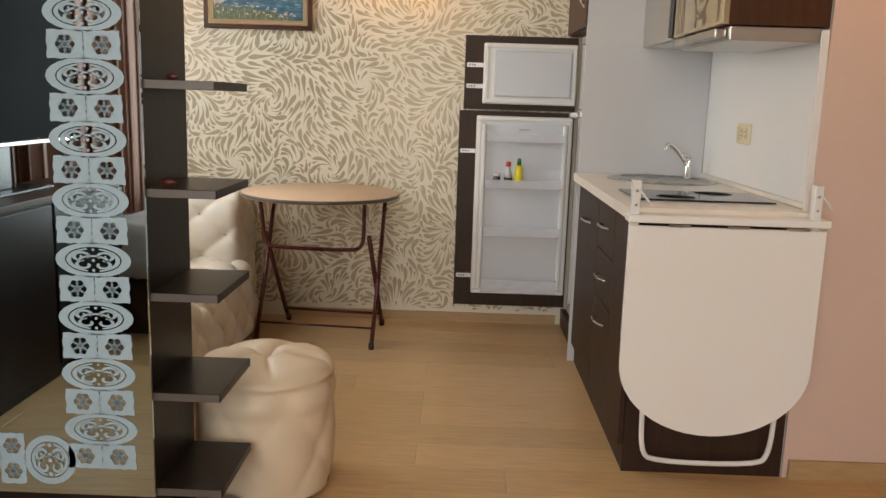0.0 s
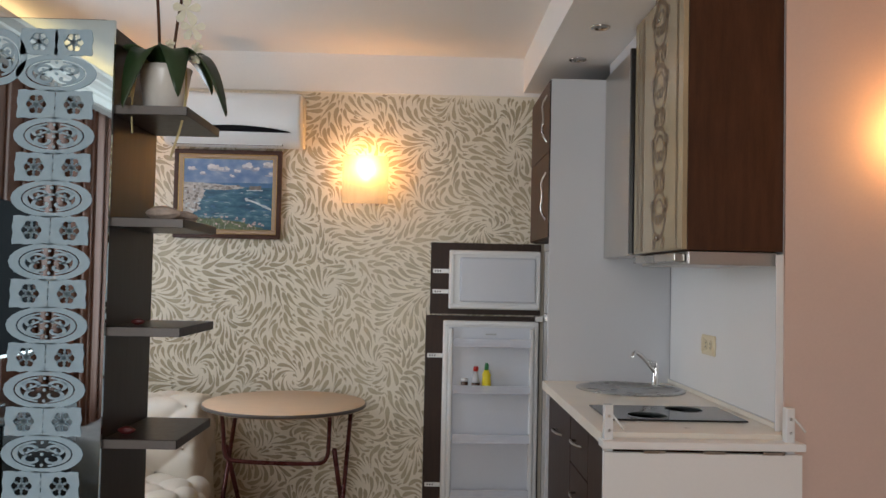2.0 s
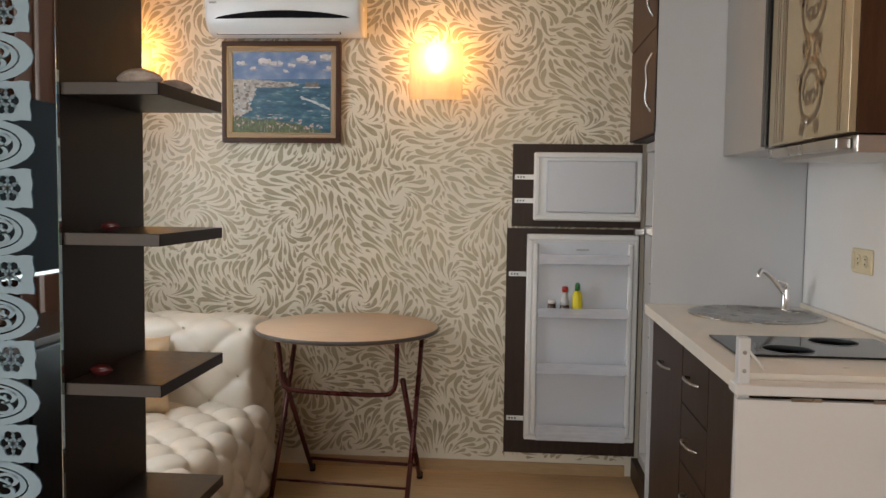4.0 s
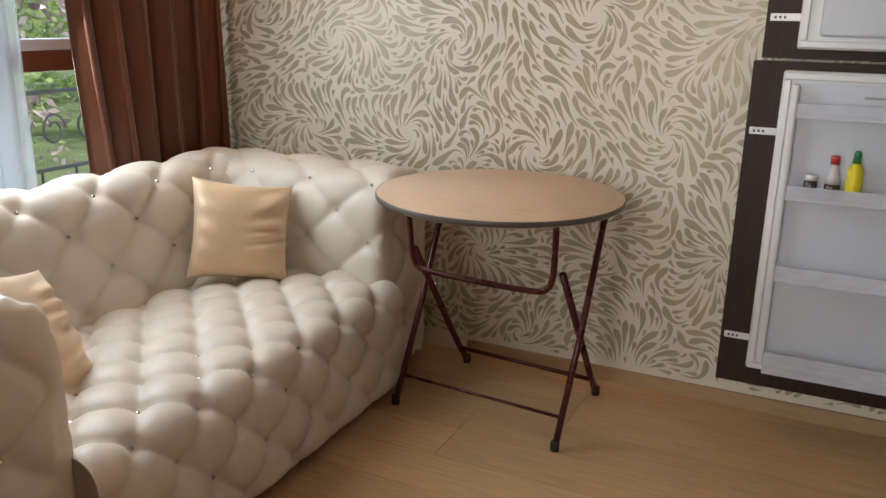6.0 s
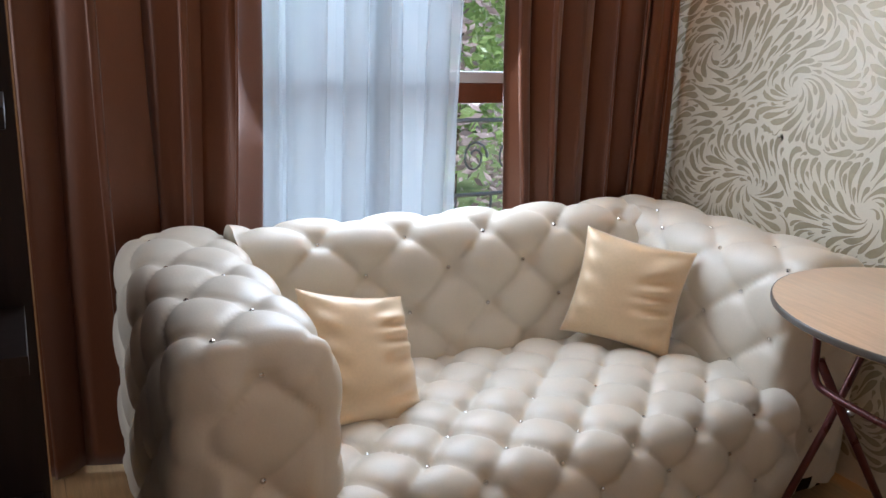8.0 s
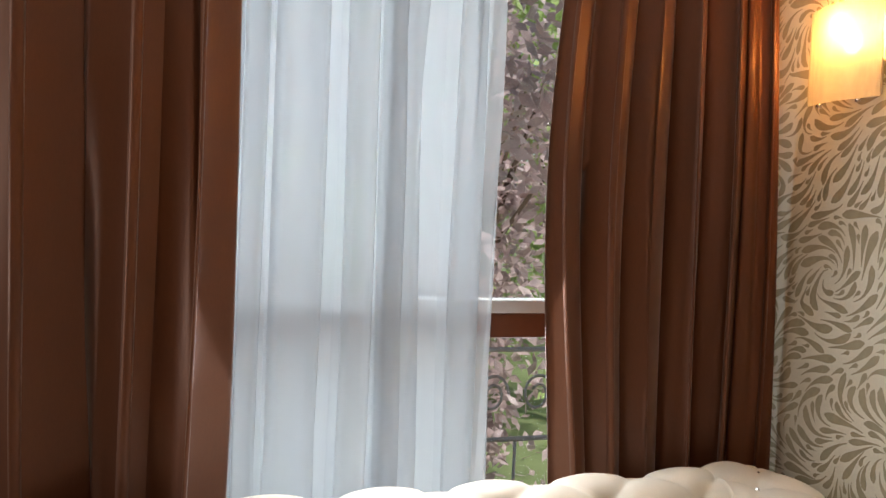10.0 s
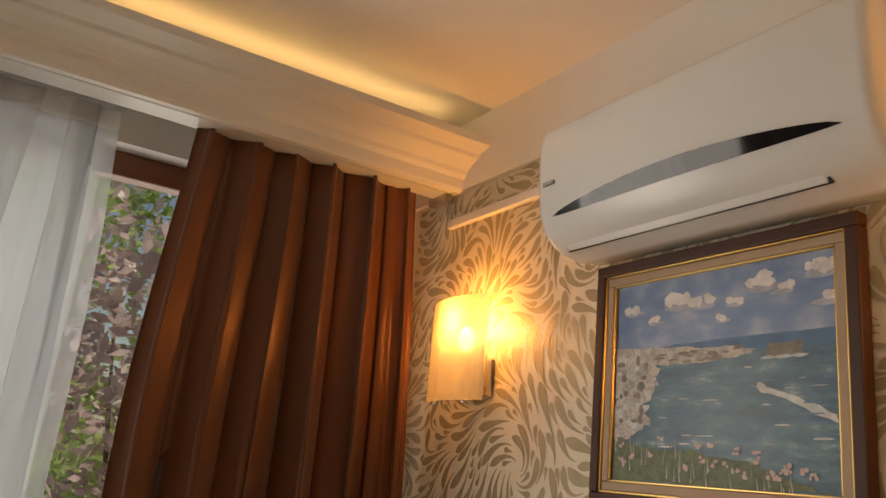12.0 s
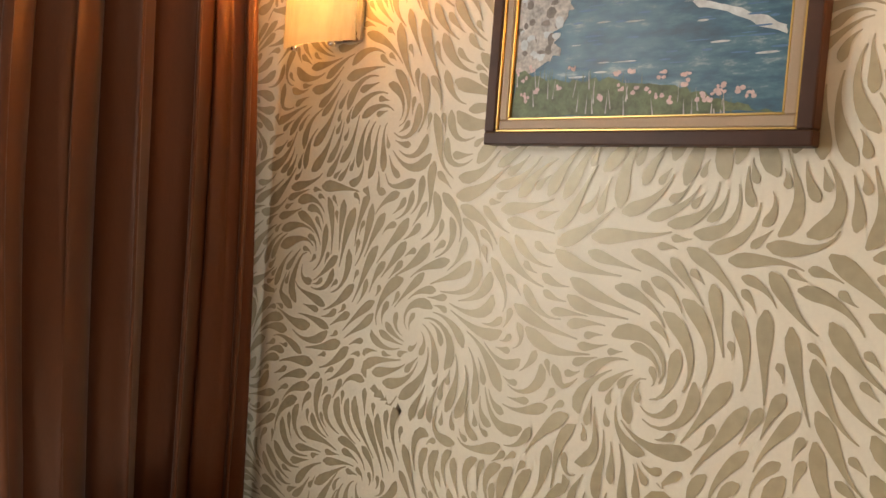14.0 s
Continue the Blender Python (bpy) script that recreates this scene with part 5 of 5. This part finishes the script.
    lk.new(pick.outputs[0], mx.inputs[0]), lk.new(sea.outputs[0], mx.inputs[6]), lk.new(clouds.outputs[0], mx.inputs[7])
    bs = nd["Principled BSDF"]
    bs.inputs["Roughness"].default_value = 0.35
    lk.new(mx.outputs[2], bs.inputs["Base Color"])
    canvas = box("canvas", x0 + i, yb - 0.012, z0 + i, x1 - i, yb - 0.004, z1 - i, m, p, 0, "oil painted sea and cloudy sky")
    rng = random.Random(9)
    rock = mat("painted_rock", (0.46, 0.42, 0.38), 0.5, 0, 0.6, 40, 160, 0)
    rockd = mat("painted_dark_rock", (0.20, 0.165, 0.14), 0.5, 0, 0.5, 60, 160, 0)
    grass = mat("painted_grass", (0.11, 0.14, 0.065), 0.5, 0, 0.6, 60, 200, 0)
    pink = mat("painted_blossom", (0.62, 0.45, 0.42), 0.5, 0, 0.3, 60, 200, 0)
    foam = mat("painted_foam", (0.55, 0.58, 0.58), 0.5, 0, 0.3, 60, 200, 0)
    layer = [yb - 0.0123]

    strokes = {}

    def patch(name, pts, material):
        layer[0] -= 0.000006
        vs, fs = strokes.setdefault((name, material), ([], []))
        fs.append(tuple(range(len(vs), len(vs) + len(pts))))
        vs.extend((x0 + i + u * w, layer[0], z0 + i + v * h) for u, v in pts)

    def ragged(pts, amount, n=5):
        out = []
        for (a, b), (c, d) in zip(pts, pts[1:] + pts[:1]):
            for k in range(n):
                t = k / n
                out.append((min(1, max(0, a + (c - a) * t + rng.uniform(-amount, amount) * (k > 0))), min(1, max(0, b + (d - b) * t + rng.uniform(-amount, amount) * (k > 0)))))
        return out

    cloud = mat("painted_cloud", (0.66, 0.62, 0.60), 0.5, 0, 0.3, 45, 160, 0)
    cloudgrey = mat("painted_cloud_shade", (0.36, 0.36, 0.43), 0.5, 0, 0.3, 45, 160, 0)
    far_sea = mat("painted_far_sea", (0.07, 0.16, 0.30), 0.5, 0, 0.3, 30, 160, 0)

    def blob(name, u, v, ru, rv, material, n=14):
        patch(name, [(min(1, max(0, u + ru * rng.uniform(0.75, 1.1) * math.cos(2 * math.pi * k / n))), min(1, max(0, v + rv * rng.uniform(0.75, 1.1) * math.sin(2 * math.pi * k / n)))) for k in range(n)], material)

    # heaped clouds, grey below and lit above
    for u, v, q in ((0.10, 0.86, 0.8), (0.33, 0.87, 1.1), (0.45, 0.85, 0.9), (0.60, 0.83, 0.6), (0.72, 0.90, 1.1), (0.80, 0.86, 0.7), (0.95, 0.92, 1.0), (0.22, 0.79, 0.6), (0.97, 0.79, 0.8), (0.55, 0.76, 0.5)):
        blob("cloud_shade", u, v - 0.018 * q, 0.075 * q, 0.022 * q, cloudgrey)
        for _ in range(5):
            blob("cloud", u + rng.uniform(-0.05, 0.05) * q, v + rng.uniform(0, 0.03) * q, 0.032 * q * rng.uniform(0.6, 1.2), 0.030 * q * rng.uniform(0.6, 1.2), cloud)
    patch("far_sea", ragged([(0.30, 0.605), (1.0, 0.60), (1.0, 0.668), (0.30, 0.662)], 0.004), far_sea)
    patch("headland", ragged([(0.0, 0.60), (0.25, 0.565), (0.45, 0.56), (0.66, 0.585), (0.70, 0.605), (0.50, 0.63), (0.2, 0.66), (0.0, 0.67)], 0.006), rock)
    for _ in range(34):
        u = rng.uniform(0.18, 0.68)
        blob("headland_rock", u, rng.uniform(0.572, 0.628), rng.uniform(0.012, 0.035), rng.uniform(0.006, 0.014), rng.choice((rock, rockd, rockd)), 8)
    patch("cliff", ragged([(0.0, 0.16), (0.10, 0.22), (0.20, 0.27), (0.16, 0.38), (0.22, 0.44), (0.25, 0.55), (0.16, 0.62), (0.0, 0.645)], 0.018), rock)
    for _ in range(46):
        v = rng.uniform(0.27, 0.60)
        blob("cliff_facet", rng.uniform(0.0, 0.19), v, rng.uniform(0.008, 0.026), rng.uniform(0.010, 0.034), rng.choice((rockd, rock, foam)), 7)
    patch("sea_stack", ragged([(0.73, 0.565), (0.87, 0.565), (0.875, 0.625), (0.74, 0.625)], 0.006), rockd)
    for u in (0.74, 0.80, 0.86):
        blob("stack_foam", u, 0.562, 0.035, 0.009, foam, 9)
    patch("surf", ragged([(0.66, 0.44), (0.80, 0.385), (0.99, 0.28), (0.99, 0.31), (0.82, 0.40), (0.72, 0.45)], 0.010), foam)
    for _ in range(60):
        u, v = rng.uniform(0.24, 0.98), rng.uniform(0.17, 0.56)
        blob("wave", u, v, rng.uniform(0.015, 0.05), rng.uniform(0.002, 0.005), rng.choice((foam, far_sea, far_sea)), 8)
    patch("grass", ragged([(0.0, 0.0), (0.98, 0.0), (0.80, 0.06), (0.62, 0.12), (0.42, 0.16), (0.25, 0.15), (0.0, 0.22)], 0.015, 8), grass)
    for _ in range(90):
        u = rng.uniform(0.01, 0.9)
        top = (0.21 - 0.18 * u * u) * rng.uniform(0.5, 1.15)
        patch("grass_blade", [(u, max(0, top - 0.09)), (u + 0.006, max(0, top - 0.09)), (u + rng.uniform(-0.012, 0.014), top)], rng.choice((grass, rock, grass)))
    for _ in range(26):
        u = rng.uniform(0.02, 0.92)
        v = rng.uniform(0.35, 1.1) * (0.20 - 0.15 * u * u) + 0.01
        for _ in range(4):
            blob("blossom", u + rng.uniform(-0.014, 0.014), v + rng.uniform(-0.012, 0.012), rng.uniform(0.005, 0.011), rng.uniform(0.006, 0.012), pink, 7)
    for (name, material), (vs, fs) in strokes.items():
        ob = mesh_ob(name, vs, fs, material, canvas)
        if len(fs) > 1:
            tagged(ob, kind="stuff")


painting()


# ---- behind the walker, seen in the mirror ----
def bed():
    b = thing("bed", "low bed with a crumpled silver grey quilt", "bed", at=(0, 0, 0))
    box("base", -2.0, -2.0, 0.0, -0.75, -0.25, 0.28, M_WENGE, b, 0.01)
    verts, faces, n = [], [], 40
    for j in range(n + 1):
        for i in range(n + 1):
            u, v = i / n, j / n
            e = min(u, v, 1 - u, 1 - v)
            z = 0.30 + 0.24 * min(1, e / 0.08) ** 0.5 + 0.018 * noise.noise((u * 9, v * 9, 1)) + puff(u * 1.3, v * 1.8, 0.16, 0.16, 0.02)
            verts.append((-2.03 + 1.31 * u, -2.03 + 1.81 * v, z))
    for j in range(n):
        for i in range(n):
            faces.append((j * (n + 1) + i, j * (n + 1) + i + 1, (j + 1) * (n + 1) + i + 1, (j + 1) * (n + 1) + i))
    ob = mesh_ob("quilt", verts, faces, M_QUILT, b, True, "crumpled silver grey quilt")
    ob.modifiers.new("thickness", "SOLIDIFY").thickness = -0.02


bed()


def media_unit():
    """The dark screen and low chest that the mirror shows by the near window wall."""
    c = thing("media_chest", "black low chest with a walnut top under a screen", "chest", at=(-1.95, 0.45, 0))
    box("body", -0.17, -0.75, 0.0, 0.17, 0.75, 0.80, M_DARK, c, 0.004)
    box("top_board", -0.18, -0.77, 0.802, 0.19, 0.77, 0.83, M_WALNUT, c, 0.004, "walnut top board")
    for y0 in (-0.74, 0.01):
        box("drawer_front", 0.171, y0, 0.06, 0.188, y0 + 0.73, 0.79, M_DARK, c, 0.003)
    t = thing("television", "flat black television standing on the dark chest", "television", at=(-2.0, 0.42, 0.831))
    box("screen", -0.02, -0.66, 0.20, 0.02, 0.66, 0.94, M_SCREEN, t, 0.006)
    box("bezel", 0.0202, -0.66, 0.20, 0.024, 0.66, 0.215, M_ALU, t, 0.001, "thin silver lower bezel")
    box("neck", -0.02, -0.06, 0.012, 0.015, 0.06, 0.1995, M_BLACK, t, 0.004)
    box("foot", -0.11, -0.25, 0.0, 0.11, 0.25, 0.0115, M_BLACK, t, 0.004)


media_unit()


# ---- garden ----
tagged(mesh_ob("ground", [(-600, -600, -0.45), (600, -600, -0.45), (600, 600, -0.45), (-600, 600, -0.45)], [(0, 1, 2, 3)], M_GRASS), "green lawn outside the window", "ground", "", "structure")


def leaf_cloud(name, centre, size, count, leaf, material, seed, parent):
    rng = random.Random(seed)
    verts, faces = [], []
    clumps = [(rng.gauss(0, 0.42), rng.gauss(0, 0.42), rng.uniform(-0.5, 0.5)) for _ in range(34)]
    for _ in range(count):
        c = rng.choice(clumps)
        p = Vector((centre[0] + size[0] * (c[0] + rng.gauss(0, 0.13)), centre[1] + size[1] * (c[1] + rng.gauss(0, 0.13)), centre[2] + size[2] * (c[2] + rng.gauss(0, 0.09))))
        a = Vector((rng.gauss(0, 1), rng.gauss(0, 1), rng.gauss(0, 0.7))).normalized()
        b = a.cross(Vector((rng.gauss(0, 1), rng.gauss(0, 1), rng.gauss(0, 1)))).normalized()
        s = leaf * rng.uniform(0.6, 1.3)
        k = len(verts)
        verts += [p - a * s, p + b * s * 0.45, p + a * s, p - b * s * 0.45]
        faces.append((k, k + 1, k + 2, k + 3))
    return mesh_ob(name, verts, faces, material, parent)


def tree(name, label, at, height, size, count, leaf, material, seed):
    t = thing(name, label, "tree" if name == "tree" else "shrub", at=(0, 0, 0))
    rng = random.Random(seed)
    x, y, g = at[0], at[1], -0.45
    tube("trunk", [(x, y, g), (x + 0.05, y, g + height * 0.3), (x - 0.03, y + 0.05, g + height * 0.65)], lambda q: 0.06 * (1 - 0.6 * q), M_BARK, t, 9, False, 1)
    for k in range(7):
        a = rng.uniform(0, 6.28)
        r = size * rng.uniform(0.3, 0.7)
        tube("limb", [(x, y, g + height * rng.uniform(0.25, 0.5)), (x + 0.5 * r * math.cos(a), y + 0.5 * r * math.sin(a), g + height * 0.65), (x + r * math.cos(a), y + r * math.sin(a), g + height * rng.uniform(0.75, 0.95))], lambda q: 0.022 * (1 - 0.7 * q), M_BARK, t, 6, False, 1)
    leaf_cloud("crown", (x, y, g + height * 0.58), (size, size, height * 0.75), count, leaf, material, seed, t)


tree("shrub", "plum-leaved shrub close outside the window", (-4.7, 4.45), 3.1, 1.25, 9000, 0.048, M_PURPLE, 31)
tree("shrub", "plum-leaved shrub in the garden outside", (-5.2, 3.1), 3.0, 1.1, 4500, 0.045, M_PURPLE, 32)
tree("tree", "light green tree behind the plum shrubs", (-7.2, 6.4), 5.5, 2.2, 9000, 0.07, M_GREEN, 33)
tree("tree", "light green garden tree further off", (-8.0, 3.4), 5.8, 2.4, 9000, 0.07, M_GREEN, 34)
tree("tree", "tall green tree at the garden's edge", (-10.5, 9.5), 6.5, 3.0, 9000, 0.09, M_GREEN, 35)
tree("tree", "green garden tree beyond the lawn", (-10.0, 0.5), 6.5, 3.0, 9000, 0.09, M_GREEN, 36)
hedge = leaf_cloud("hedge", (-13, 5, 1.2), (2.2, 26, 4.0), 16000, 0.16, M_GREEN, 41, None)
tagged(hedge, "dense green hedge along the garden's edge", "hedge", "", "stuff")


def railing():
    r = thing("balcony_railing", "grey wrought iron balcony railing with scrolls", "railing", at=(0, 0, 0))
    x = -3.05
    for z in (0.62, 0.98, 1.10):
        tube("rail", [(x, 1.0, z), (x, 5.6, z)], 0.010, M_IRON, r, 8)
    tube("rail", [(x, 1.0, 0.10), (x, 5.6, 0.10)], 0.010, M_IRON, r, 8)
    for k in range(24):
        y = 1.05 + 0.195 * k
        tube("baluster", [(x, y, 0.10), (x, y, 0.62)], 0.007, M_IRON, r, 6)
        pts = []
        for i in range(22):
            a = i / 21 * 2 * math.pi * 1.4
            q = 0.07 * (1 - 0.62 * i / 21)
            pts.append((x, y + 0.09 + q * math.cos(a), 0.80 + q * math.sin(a) * 1.2))
        tube("scroll", pts, 0.006, M_IRON, r, 6)
    for y in (1.0, 3.3, 5.6):
        tube("post", [(x, y, -0.02), (x, y, 1.12)], 0.017, M_IRON, r, 8)
    tagged(box("balcony_floor", -3.2, 0.8, -0.45, LEFTX - 0.205, 5.8, -0.02, M_PINK, None, 0.005), "pale concrete balcony slab outside", "balcony", "", "structure")


railing()

# ---- floor planks ----
PLANKS = {}


def plank(length):
    if length not in PLANKS:
        bm = bmesh.new()
        add_box(bm, 0, 0, -0.0035, length, 0.189, 0.0, 0.0)
        bmesh.ops.bevel(bm, geom=[e for e in bm.edges if all(v.co.z > -0.001 for v in e.verts)], offset=0.0008, segments=1, affect="EDGES")
        me = bpy.data.meshes.new("plank")
        bm.to_mesh(me)
        bm.free()
        me.materials.append(M_FLOOR)
        PLANKS[length] = me
    return PLANKS[length]


prng = random.Random(2)
y, row = REAR, 0
while y < BACK:
    x = LEFTX - prng.choice((0.0, 0.32, 0.64, 0.96))
    while x < RIGHTX:
        ob = new("plank", plank(1.279))
        ob.parent = floor
        ob.location = (x, y, 0)
        x += 1.28
    y += 0.19
    row += 1
